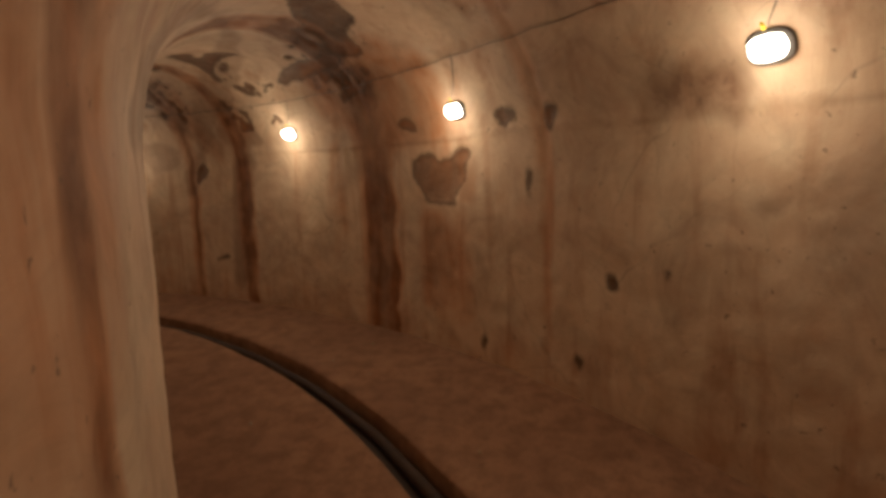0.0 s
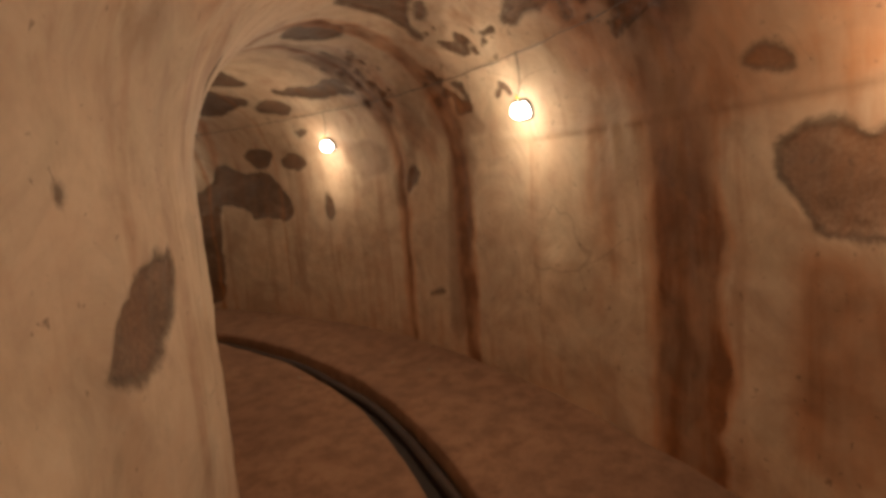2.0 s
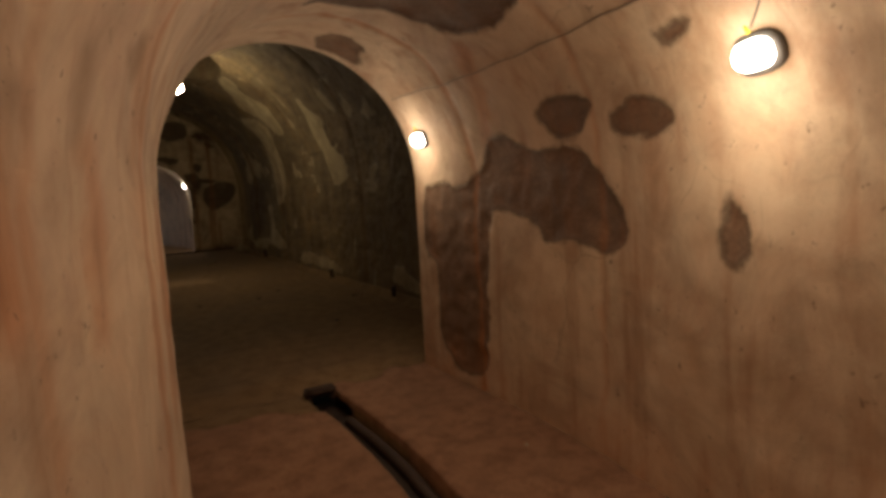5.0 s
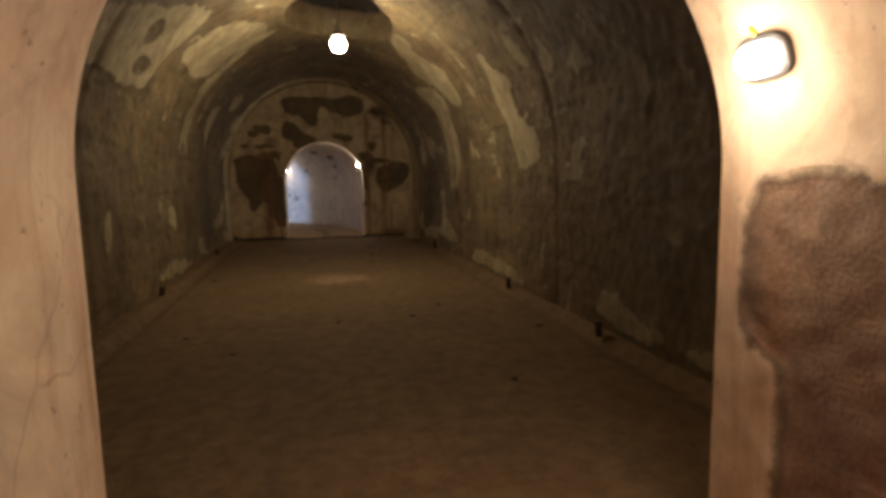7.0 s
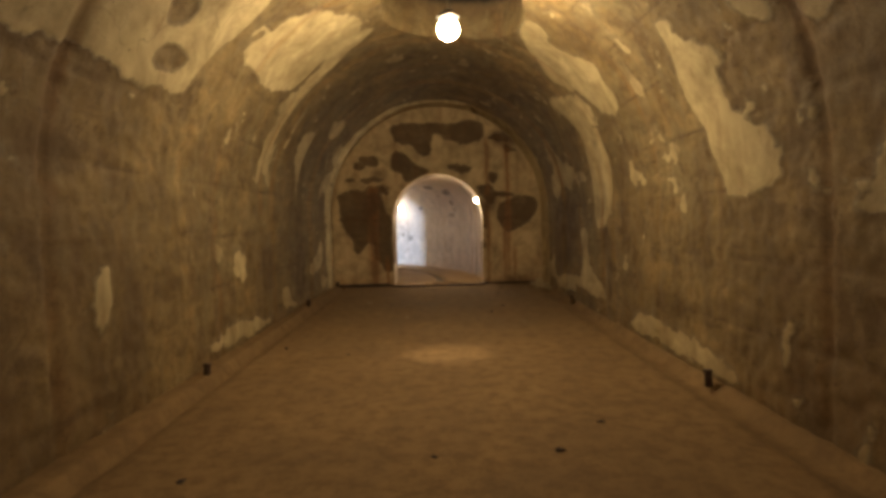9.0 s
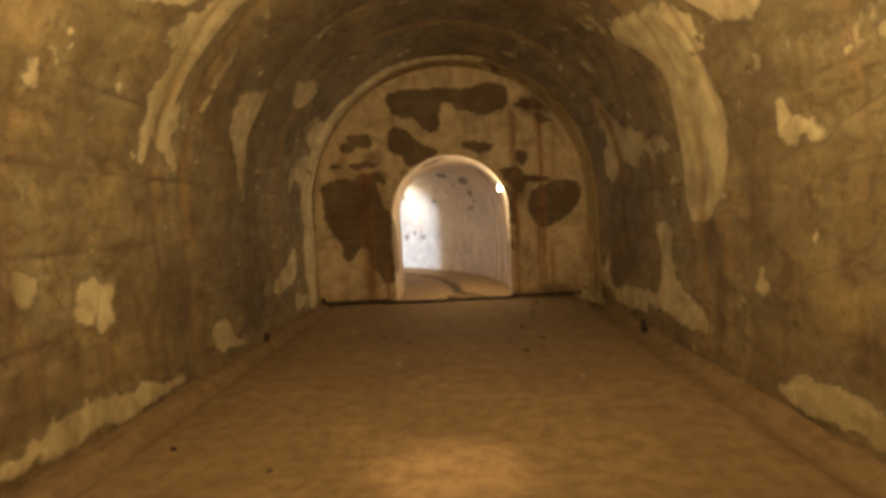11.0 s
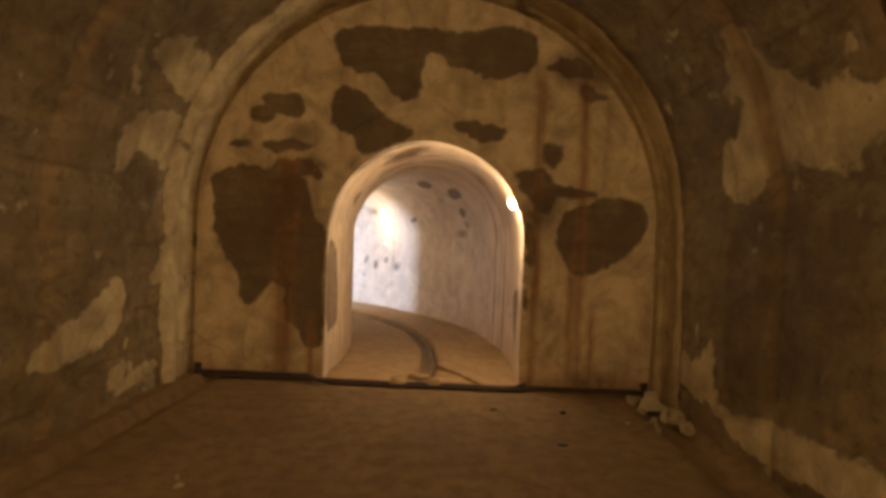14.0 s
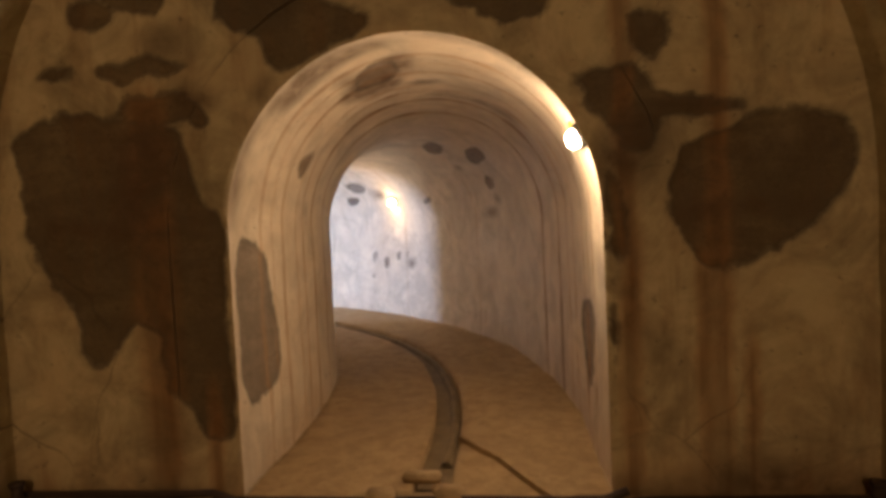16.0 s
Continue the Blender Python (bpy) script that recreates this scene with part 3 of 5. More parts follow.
def lining(name, s_list, u_list, mirrored, label, category):
    """One stretch of wall or vault of a passage, rough faced, with its thickness behind it."""
    pts, nor, aa, uu = [], [], [], []
    for s in s_list:
        for u in u_list:
            p, q = lining_point(s, u, mirrored)
            pts.append(p), nor.append(q), aa.append(s * RAD if s < 0 else s), uu.append(u)
    pts, nor, aa, uu = np.array(pts), np.array(nor), np.array(aa), np.array(uu)
    key = pts + (np.array([3.3, 7.7, 1.9]) if mirrored else 0)
    w1, w2, w3 = rough_noise(key, 0.8), rough_noise(key, 3.4, 2), rough_noise(key, 11.0, 3)
    crown = np.exp(-((uu - 3.1) / 0.75) ** 2)
    w2 = w2 + 0.25 * w3
    bare = blobs(aa, uu, GONE_FAR if mirrored else GONE, w2)
    bare = np.maximum(bare, torn_depth(aa, uu, LOST_FAR if mirrored else LOST, w2 + 0.3 * w3, RAD))
    bare = np.maximum(bare, (w1 * 0.9 + w2 * 0.45 + crown * (0.35 if not mirrored else 0.15) - 1.32) * 0.30)
    if not mirrored:
        # stretches of vault where the skin comes off in small flakes
        peel = np.clip(blobs(aa, uu, PEELING, w1) * 4 + 0.3, 0, 1)
        bare = np.maximum(bare, (w3 * 1.0 + w2 * 0.7 - 0.48 - (1 - peel) * 2.0) * 0.07)
    inner = np.clip((uu - 3.7) / 0.4, 0, 1)
    rust = np.zeros(len(aa))
    sets = [(JOINTS_FAR, 1.0)] if mirrored else [(JOINTS, 1.0 - inner), (JOINTS_INNER, inner)]
    line = np.zeros(len(aa))
    for joints, weight in sets:
        for s, strength, half in joints:
            d = np.abs(aa + (0.03 + 0.08 * half) * w2 - s * RAD)
            rust = np.maximum(rust, weight * strength * np.clip((1.3 * half - d) / min(half, 0.07), 0, 1) * (0.85 + 0.3 * w1 + 0.25 * w2))
            line += weight * np.exp(-((aa - s * RAD) / min(half, 0.03)) ** 2)
    if not mirrored:
        rust = np.maximum(rust, np.clip(blobs(aa, uu, RUST_SPOTS, w2) * 3.0 + 0.1, 0, 0.5))
        rust = np.maximum(rust, np.clip(torn_depth(aa, uu, RUSTY, w2 + 0.3 * w3, RAD, 0.04) * 7 + 0.35, 0, 0.9) * (0.8 + 0.25 * w1))
    low = np.clip(1.0 - np.minimum(uu, 2 * T_SPRING + math.pi - uu) / 0.35, 0, 1)
    rust = np.clip(np.maximum(rust, 0.35 * low * (0.7 + 0.5 * w1)), 0, 1)
    soot_shade = np.clip(blobs(aa, uu, SOOT_FAR if mirrored else SOOT, w2) * 9 + 0.4, 0, 1)
    soot_shade = np.maximum(soot_shade, np.clip(torn_depth(aa, uu, MARKS if mirrored else GRIMY, w2 + 0.4 * w3, RAD, 0.012 if mirrored else 0.035) * (60 if mirrored else 8) + 0.4, 0, 1 if mirrored else 0.55))
    depth = 0.014 * w1 + 0.005 * w2 + 0.002 * w3 + 0.013 * np.clip(bare * 60, 0, 1) * (1 + 0.5 * w3) + 0.008 * np.clip(line, 0, 1) * (1 - 0.7 * inner)
    if not mirrored:
        # crusted horizontal joint under the lamps
        wave = uu - 1.60 - 0.012 * w1
        ridge = np.exp(-(wave / 0.011) ** 2) * np.clip((aa / RAD + 66) / 2, 0, 1) * np.clip((-25 - aa / RAD) / 3, 0, 1)
        cord = np.array([noise.noise((a * 17.0, u * 1.6, 4.0)) for a, u in zip(aa, uu)])
        reach = 0.30 + 0.35 * np.array([noise.noise((a * 5.0, 3.0, 1.0)) for a in aa])
        drip = np.clip(cord * 2.2 + w3 * 0.7, 0, 1) * np.clip(-wave / 0.02, 0, 1) * np.clip(1 + wave / np.maximum(reach, 0.05), 0, 1) * np.clip((-34.8 - aa / RAD), 0, 1) * np.clip((aa / RAD + 40.2), 0, 1)
        depth -= 0.007 * ridge * (1 + w3) + 0.014 * drip
        soot_shade = np.maximum(soot_shade, 0.4 * np.exp(-((wave + 0.018) / 0.012) ** 2) * (ridge > 0.01))
    mouth = np.clip((Y0 - YC - aa) / 0.12, 0, 1)
    depth = depth * mouth
    co = pts + nor * depth[:, None]
    back = pts + nor * 0.32
    if mirrored:
        co[:, 1], back[:, 1] = Y0 + Y1 - co[:, 1], Y0 + Y1 - back[:, 1]
        co[:, 0] -= SHIFT
        back[:, 0] -= SHIFT
    stone = np.clip(blobs(aa, uu, passage_table([(-46.2, 1.32, 0.36, 0.27, 0.0)]), w2) * 20, 0, 0.5) if not mirrored else bare * 0
    rust = np.maximum(rust, stone * 0.4)
    ns, nu = len(s_list), len(u_list)
    si, ui = list(range(0, ns, 12)) + ([ns - 1] if (ns - 1) % 12 else []), list(range(0, nu, 8)) + ([nu - 1] if (nu - 1) % 8 else [])
    bk = [back[i * nu + j] for i in si for j in ui]
    faces = grid_faces(ns, nu, 0, not mirrored) + grid_faces(len(si), len(ui), ns * nu, mirrored)
    ob = mesh_object(name, list(co) + bk, faces, M_FAR if mirrored else M_LINING)
    pad = np.full(len(bk), 0.2)
    field(ob, "bare", np.concatenate([bare, pad])), field(ob, "rust", np.concatenate([rust, pad * 0])), field(ob, "soot_shade", np.concatenate([soot_shade, pad * 0])), field(ob, "wash", np.concatenate([stone, pad * 0]))
    return tagged(ob, label, category, kind="structure")


def steps(a, b, d):
    n = max(2, int(round(abs(b - a) / d)) + 1)
    return list(np.linspace(a, b, n))


S_LIST = steps(-100, -66, 0.35) + steps(-66, -0.0, 0.16)[1:] + steps(0.0, Y0 - YC, 0.024)[1:]
S_FAR = steps(-100, -60, 0.4) + steps(-60, 0, 0.2)[1:] + steps(0.0, Y0 - YC, 0.024)[1:]
for tag, slist, mir in (("south", S_LIST, False), ("north", S_FAR, True)):
    lining("wall_outer_" + tag, slist, steps(-0.12, T_SPRING, 0.024), mir, "curved cream plaster wall with rust streaks and missing plaster", "wall")
    lining("wall_inner_" + tag, slist, steps(P_TOP, P_TOP + T_SPRING + 0.12, 0.03), mir, "curved cream plaster wall of the tunnel, smooth and stained", "wall")
    lining("ceiling_" + tag, slist, steps(T_SPRING, P_TOP, 0.024), mir, "plastered barrel vault of the tunnel, blotched and flaking", "ceiling")


def gutter_radius(s, far=False):
    return (-0.065 if far else 0.0) + lerp_table(s, [(-100, 7.30), (-57, 7.40), (-42, 7.54), (-30, 7.67), (-20, 7.69), (-12, 7.65), (0, 7.55)])


def floor_strip(name, slist, inner, outer, mirrored, label, material, drop=0.0, ragged=True, broken=()):
    """A strip of floor between two radii, with a rounded worn edge and its thickness."""
    v, nv = [], 0
    for s in slist:
        a = min(s, 0.0)
        c, n, y = math.cos(radians(a)), math.sin(radians(a)), max(s, 0.0)
        r0, r1 = inner(s), outer(s)
        row = [(r0, -0.16), (r0, -0.012)] + [(r0 + 0.012 + (r1 - r0 - 0.024) * k / 14, 0.0) for k in range(15)] + [(r1, -0.012), (r1, -0.16)]
        nv = len(row)
        for r, z in row:
            wob = 0.012 * noise.noise((r * 3, s * 0.4, 2.0)) + 0.004 * noise.noise((r * 11, s * 2, 5.0))
            yy = YC + r * n + y
            if ragged and s > 0.12:
                yy += (0.07 * noise.noise((r * 4.0, 0.5, 8.0)) + 0.03 * noise.noise((r * 15.0, 1.5, 8.0)) + (0.16 * (r - 7.5) if mirrored and r > 7.5 else 0.0)) * (s - 0.12) / 0.14
            if broken:
                yy = min(yy, YC + lerp_table(r, broken) + 0.05 * noise.noise((r * 9.0, 4.0, 1.0)) + 0.03 * noise.noise((r * 31.0, 2.0, 1.0)))
            v.append((XC + r * c - (SHIFT if mirrored else 0), Y0 + Y1 - yy if mirrored else yy, z - drop + (wob if z > -0.1 else 0) - 0.006))
    if ragged:
        v += [(x, y, min(z, -0.07)) for x, y, z in v[-nv:]]
        slist = slist + [slist[-1]]
    return tagged(mesh_object(name, v, grid_faces(len(slist), nv, 0, mirrored), material), label, "floor", kind="structure")


G_HALF = 0.10
BROKEN_SLAB = [(7.5, -0.50), (7.62, -0.40), (7.85, -0.07), (8.05, 0.30), (8.12, 0.42), (8.6, 0.42)]
BROKEN_END = [(6.4, 0.36), (6.8, 0.10), (7.1, 0.16), (7.3, 0.02), (7.45, -0.06)]
for tag, slist, mir in (("south", steps(-100, -6, 0.5) + steps(-6, 0, 0.2)[1:] + steps(0, 0.42, 0.03)[1:], False), ("north", steps(-100, -8, 0.7) + steps(-8, 0, 0.2)[1:] + steps(0, 0.40, 0.03)[1:], True)):
    floor_strip("floor_outer_" + tag, slist, lambda s: gutter_radius(s, mir) + G_HALF, lambda s: r_out(min(s, 0)) + 0.1, mir, "worn brown concrete floor strip beside the gutter", M_FFLOOR if mir else M_FLOOR, 0.0, True, BROKEN_SLAB if mir else ())
    floor_strip("floor_inner_" + tag, slist, lambda s: r_in(min(s, 0)) - 0.1, lambda s: gutter_radius(s, mir) - G_HALF, mir, "worn brown concrete tunnel floor, dusty and stained", M_FFLOOR if mir else M_FLOOR, 0.0, True, () if mir else BROKEN_END)
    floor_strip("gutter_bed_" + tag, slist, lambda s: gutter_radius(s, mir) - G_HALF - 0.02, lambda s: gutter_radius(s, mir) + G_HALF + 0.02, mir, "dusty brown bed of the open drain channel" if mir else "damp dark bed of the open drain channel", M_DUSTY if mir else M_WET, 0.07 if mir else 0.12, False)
    # lower ground beside the hall, under the broken ends of the strips
    floor_strip("floor_end_inner_" + tag, steps(-6.5, 0.0, 0.3) + steps(0, Y0 - YC, 0.1)[1:], lambda s: 6.40, lambda s: gutter_radius(s, mir) - G_HALF, mir, "broken lower ground at the tunnel mouth", M_FFLOOR if mir else M_HFLOOR, 0.035, False)
    floor_strip("floor_end_outer_" + tag, steps(-6.5, 0.0, 0.3) + steps(0, Y0 - YC, 0.1)[1:], lambda s: gutter_radius(s, mir) + G_HALF, lambda s: 8.50, mir, "broken lower ground at the tunnel mouth", M_FFLOOR if mir else M_HFLOOR, 0.035, False)


def tube(name, pts, radius, material, parent=None, sides=10, label=""):
    cu = bpy.data.curves.new(name, "CURVE")
    cu.dimensions, cu.bevel_depth, cu.bevel_resolution = "3D", radius, max(1, sides // 4)
    sp = cu.splines.new("POLY")
    sp.points.add(len(pts) - 1)
    for q, p in zip(sp.points, pts):
        q.co = (*p, 1)
    cu.materials.append(material)
    ob = new(name, cu)
    ob.parent = parent
    return tagged(ob, label) if label else ob


for mir in (False, True):
    pts = []
    for s in steps(-99, -0.5, 0.6):
        r = gutter_radius(s, mir) + 0.045 + 0.012 * noise.noise((s * 0.3, 0, 0))
        y = YC + r * math.sin(radians(s))
        pts.append((XC + r * math.cos(radians(s)) - (SHIFT if mir else 0), Y0 + Y1 - y if mir else y, (-0.065 if mir else -0.105) + 0.006 * noise.noise((s * 0.5, 3, 0))))
    tagged(tube("drain_pipe", pts, 0.034, M_DUSTY if mir else M_PIPE), "dusty brown pipe lying in the open gutter" if mir else "dark rusty pipe lying in the open gutter", "pipe", "gutter pipes")

# ---- the hall ----
H_TOP = SPRING + math.pi * HALF
# outlines of the plaster left on the hall's lining: along, up and over; then of the holes in it
SCRAPS = []
tear(SCRAPS, (12.95, 3.10), (12.69, 3.02), (12.72, 2.88), (12.45, 2.74), (12.34, 2.54), (12.53, 2.51), (12.48, 2.31), (12.44, 2.13), (12.13, 2.01), (11.94, 1.88), (11.97, 1.59), (12.19, 1.55), (12.69, 1.52), (12.79, 1.73), (12.92, 1.90), (12.89, 2.09), (13.07, 2.31), (13.08, 2.52), (12.97, 2.77))
tear(SCRAPS, (10.95, 1.81), (10.80, 1.80), (10.79, 1.71), (10.96, 1.70), (10.99, 1.62), (11.00, 1.47), (10.84, 1.45), (10.87, 1.40), (11.13, 1.35), (11.31, 1.35), (11.34, 1.42), (11.19, 1.52), (11.14, 1.74))
tear(SCRAPS, (14.88, 0.09), (14.55, 0.29), (13.96, 0.28), (13.30, 0.29), (12.88, 0.23), (12.63, 0.15), (12.38, 0.05), (13.15, 0.02))
tear(SCRAPS, (11.96, 0.66), (11.84, 0.72), (11.89, 0.49), (11.91, 0.35), (11.96, 0.36))
tear(SCRAPS, (14.73, 1.88), (14.59, 1.93), (14.36, 1.75), (14.51, 1.72))
tear(SCRAPS, (14.98, 4.18), (14.57, 4.05), (14.65, 3.76), (14.95, 3.78), (14.78, 3.42), (14.35, 3.17), (14.57, 2.98), (14.49, 2.64), (14.87, 2.56), (15.26, 2.80), (15.42, 3.11), (16.01, 3.39), (15.65, 3.78), (15.36, 4.00))
tear(SCRAPS, (15.63, 2.61), (15.47, 2.33), (15.54, 1.70), (16.03, 1.15), (16.49, 1.31), (16.44, 2.00), (16.28, 2.62))
tear(SCRAPS, (11.96, 3.13), (11.79, 2.95), (11.76, 2.79), (11.68, 2.64), (11.83, 2.64), (12.01, 2.79), (12.02, 2.99))
tear(SCRAPS, (10.80, 2.47), (10.48, 2.53), (10.40, 2.42), (10.56, 2.36), (10.76, 2.35), (10.88, 2.42))
tear(SCRAPS, (10.56, 7.90), (10.65, 7.80), (10.85, 7.63), (11.01, 7.42), (13.08, 6.48), (13.34, 6.70), (13.33, 7.09), (13.16, 7.29), (13.02, 7.63), (12.97, 7.79), (12.51, 7.87), (12.07, 7.83), (11.59, 7.78), (11.13, 7.89))
tear(SCRAPS, (13.51, 7.18), (13.80, 6.84), (13.86, 6.54), (14.28, 6.18), (14.90, 5.96), (15.33, 6.10), (15.33, 6.53), (15.40, 6.95), (15.21, 7.24), (14.58, 7.35), (14.04, 7.32))
tear(SCRAPS, (15.33, 8.01), (15.35, 7.60), (15.52, 7.17), (15.37, 6.64), (15.05, 5.83), (15.42, 5.94), (15.80, 6.53), (15.86, 7.03), (15.77, 7.49), (15.73, 7.97), (15.71, 8.29))
tear(SCRAPS, (11.94, 9.22), (12.10, 9.10), (12.15, 9.29), (12.08, 9.55), (11.97, 9.63), (11.92, 9.44))
tear(SCRAPS, (14.56, 9.18), (14.84, 9.19), (14.74, 9.50), (14.51, 9.48))
tear(SCRAPS, (13.67, 10.16), (13.98, 10.03), (14.64, 9.98), (15.40, 10.06), (15.52, 10.20), (14.59, 10.20))
tear(SCRAPS, (10.43, 10.16), (10.52, 10.09), (10.83, 10.18), (10.95, 10.27), (10.59, 10.26), (10.09, 10.29), (10.02, 10.28), (10.27, 10.21))
tear(SCRAPS, (10.65, 0.10), (10.55, 0.33), (10.34, 0.39), (10.07, 0.36), (9.93, 0.24), (9.57, 0.24), (9.51, 0.10), (9.79, 0.03), (10.23, 0.06))
tear(SCRAPS, (9.37, 0.18), (8.91, 0.23), (8.63, 0.16), (8.80, 0.09), (9.25, 0.10))
tear(SCRAPS, (9.85, 2.43), (9.70, 2.35), (9.69, 2.08), (9.82, 1.84), (9.87, 1.86), (9.81, 2.10))
tear(SCRAPS, (10.60, 2.71), (10.55, 2.57), (10.42, 2.46), (10.60, 2.37), (10.82, 2.40), (10.98, 2.51), (10.73, 2.55))
tear(SCRAPS, (14.84, 2.04), (14.75, 2.04), (14.71, 1.92), (14.52, 1.80), (14.59, 1.73), (14.79, 1.74), (14.86, 1.83))
tear(SCRAPS, (15.80, 3.15), (15.36, 2.90), (15.48, 2.67), (15.77, 2.68), (15.56, 2.44), (15.50, 2.30), (15.70, 2.13), (15.75, 1.85), (15.98, 1.67), (16.18, 1.86), (16.22, 2.19), (16.28, 2.44), (16.30, 2.81), (16.71, 3.07), (16.65, 3.32))
tear(SCRAPS, (15.05, 0.06), (14.78, 0.27), (14.47, 0.30), (14.09, 0.30), (13.98, 0.13), (14.37, 0.02))
tear(SCRAPS, (14.70, 9.35), (14.80, 9.24), (15.01, 9.28), (14.90, 9.39), (14.94, 9.56), (14.70, 9.55))
tear(SCRAPS, (15.32, 8.39), (15.39, 7.98), (15.35, 7.61), (15.48, 7.46), (15.56, 7.50), (15.53, 7.73), (15.52, 7.99), (15.45, 8.37))
tear(SCRAPS, (15.21, 7.44), (15.36, 7.12), (15.52, 7.05), (15.67, 7.22), (15.69, 7.46), (15.42, 7.48))
tear(SCRAPS, (16.40, 9.89), (16.47, 9.78), (16.85, 9.87), (16.89, 10.04), (17.26, 10.17), (17.19, 10.21), (16.47, 10.14))
tear(SCRAPS, (14.82, 10.15), (15.12, 10.04), (15.47, 10.09), (16.00, 10.21), (15.44, 10.23), (14.92, 10.25))
tear(SCRAPS, (14.12, 10.11), (14.52, 10.07), (14.72, 10.12), (14.52, 10.23), (14.03, 10.22))
tear(SCRAPS, (16.98, 7.97), (17.19, 7.82), (17.54, 8.06), (17.49, 8.42), (17.61, 8.64), (17.39, 8.65), (17.14, 8.22))
tear(SCRAPS, (16.10, 7.78), (16.13, 7.41), (16.23, 7.24), (16.35, 7.28), (16.23, 7.59), (16.22, 7.80))
tear(SCRAPS, (18.28, 9.72), (19.02, 9.31), (19.30, 9.25), (19.35, 9.47), (18.87, 9.69), (18.36, 9.83))
tear(SCRAPS, (16.08, 2.53), (15.40, 2.35), (15.54, 2.24), (15.81, 2.14), (15.87, 1.99), (16.06, 1.83), (15.91, 1.66), (16.04, 1.70), (16.15, 1.87), (16.30, 2.01), (16.26, 2.30))
tear(SCRAPS, (18.63, 2.27), (18.09, 2.36), (17.90, 2.19), (17.46, 2.11), (17.20, 2.12), (16.66, 2.09), (16.73, 1.92), (17.06, 1.94), (17.17, 1.77), (17.27, 1.97), (17.60, 1.99), (17.96, 1.80), (18.22, 2.01), (18.55, 2.10))
tear(SCRAPS, (17.34, 1.15), (16.98, 1.27), (16.73, 1.15), (16.83, 1.01), (16.84, 0.81), (16.67, 0.65), (16.35, 0.50), (16.00, 0.38), (15.89, 0.24), (16.28, 0.20), (17.16, 0.26), (18.01, 0.24), (19.15, 0.16), (19.34, 0.35), (18.77, 0.29), (18.02, 0.40), (17.19, 0.42), (17.09, 0.81), (17.18, 1.01))
tear(SCRAPS, (16.98, 8.06), (16.79, 7.87), (16.75, 7.66), (16.84, 7.47), (17.29, 7.31), (17.45, 7.44), (17.30, 7.88), (17.48, 8.18), (17.56, 8.54), (17.41, 8.51), (17.27, 8.29))
tear(SCRAPS, (17.88, 7.12), (18.15, 6.94), (18.71, 6.95), (18.65, 7.30), (18.30, 7.36))
tear(SCRAPS, (19.18, 7.58), (19.31, 7.21), (20.03, 7.37), (20.04, 7.77), (19.36, 7.67))
tear(SCRAPS, (18.31, 9.81), (18.54, 9.57), (18.99, 9.57), (19.13, 9.28), (19.32, 9.35), (19.24, 9.74), (18.57, 9.83))
tear(SCRAPS, (19.12, 10.25), (19.42, 10.00), (20.03, 10.04))
tear(SCRAPS, (19.15, 7.57), (19.05, 7.39), (19.40, 7.19), (19.54, 7.47), (19.78, 7.36), (20.13, 7.41), (20.09, 7.62), (19.93, 7.72), (19.57, 7.60), (19.30, 7.66))
tear(SCRAPS, (19.09, 8.42), (19.17, 8.08), (19.30, 7.90), (19.86, 7.81), (19.95, 7.97), (19.96, 8.37), (19.79, 8.38), (19.44, 8.24), (19.31, 8.29), (19.20, 8.51))
tear(SCRAPS, (19.90, 8.85), (20.02, 9.12), (19.92, 9.38), (19.56, 9.33), (19.79, 9.19))
tear(SCRAPS, (18.75, 9.54), (19.03, 9.40), (19.10, 9.23), (19.28, 9.23), (19.34, 9.45), (19.13, 9.67), (18.76, 9.70))
tear(SCRAPS, (19.02, 10.13), (19.10, 9.95), (19.39, 9.91), (19.31, 10.12))
tear(SCRAPS, (18.50, 2.51), (17.36, 2.18), (17.49, 2.06), (17.68, 1.90), (17.99, 1.82), (18.18, 1.93), (18.45, 2.02), (18.61, 1.77), (18.87, 1.72), (19.18, 1.85), (19.03, 2.23), (18.75, 2.22))
tear(SCRAPS, (18.99, 0.24), (18.55, 0.38), (18.38, 0.36), (17.98, 0.42), (17.67, 0.37), (17.56, 0.13), (18.47, 0.09), (19.06, 0.14))
tear(SCRAPS, (19.95, 0.57), (19.54, 0.51), (19.20, 0.79), (19.14, 0.54), (18.99, 0.24), (19.98, 0.21))
HOLES = []
tear(HOLES, (12.30, 7.37), (12.17, 7.13), (12.34, 7.00), (12.58, 7.16), (12.51, 7.33))
tear(HOLES, (12.37, 7.72), (12.37, 7.55), (12.57, 7.46), (12.84, 7.50), (12.71, 7.67))
tear(HOLES, (13.58, 2.94), (13.39, 2.90), (13.44, 2.73), (13.61, 2.70))
tear(HOLES, (13.79, 7.31), (13.84, 7.23), (14.46, 7.30), (14.35, 7.36))
# sooty spots; the last four paint in the weaker light near the first mouth
H_SOOT_SHADE = [(8.8, 1.1, 1.0, 0.6, 0.0), (18.4, 1.2, 0.9, 0.6, 0.0), (17.6, 8.9, 0.3, 0.8, 0.0), (16.4, 7.8, 0.18, 0.5, 0.3), (17.1, 2.0, 0.22, 0.6, 0.0), (19.2, 7.4, 0.18, 0.6, 0.0), (9.6, 3.2, 1.9, 1.3, 0.0), (9.6, 6.5, 1.9, 1.3, 0.0), (9.4, 9.0, 1.8, 1.0, 0.0), (9.2, 1.6, 1.5, 1.2, 0.0)]
H_GRIME = []
tear(H_GRIME, (15.52, 9.16), (16.09, 9.15), (16.11, 9.47), (15.93, 9.80), (15.64, 9.79), (15.56, 9.49))
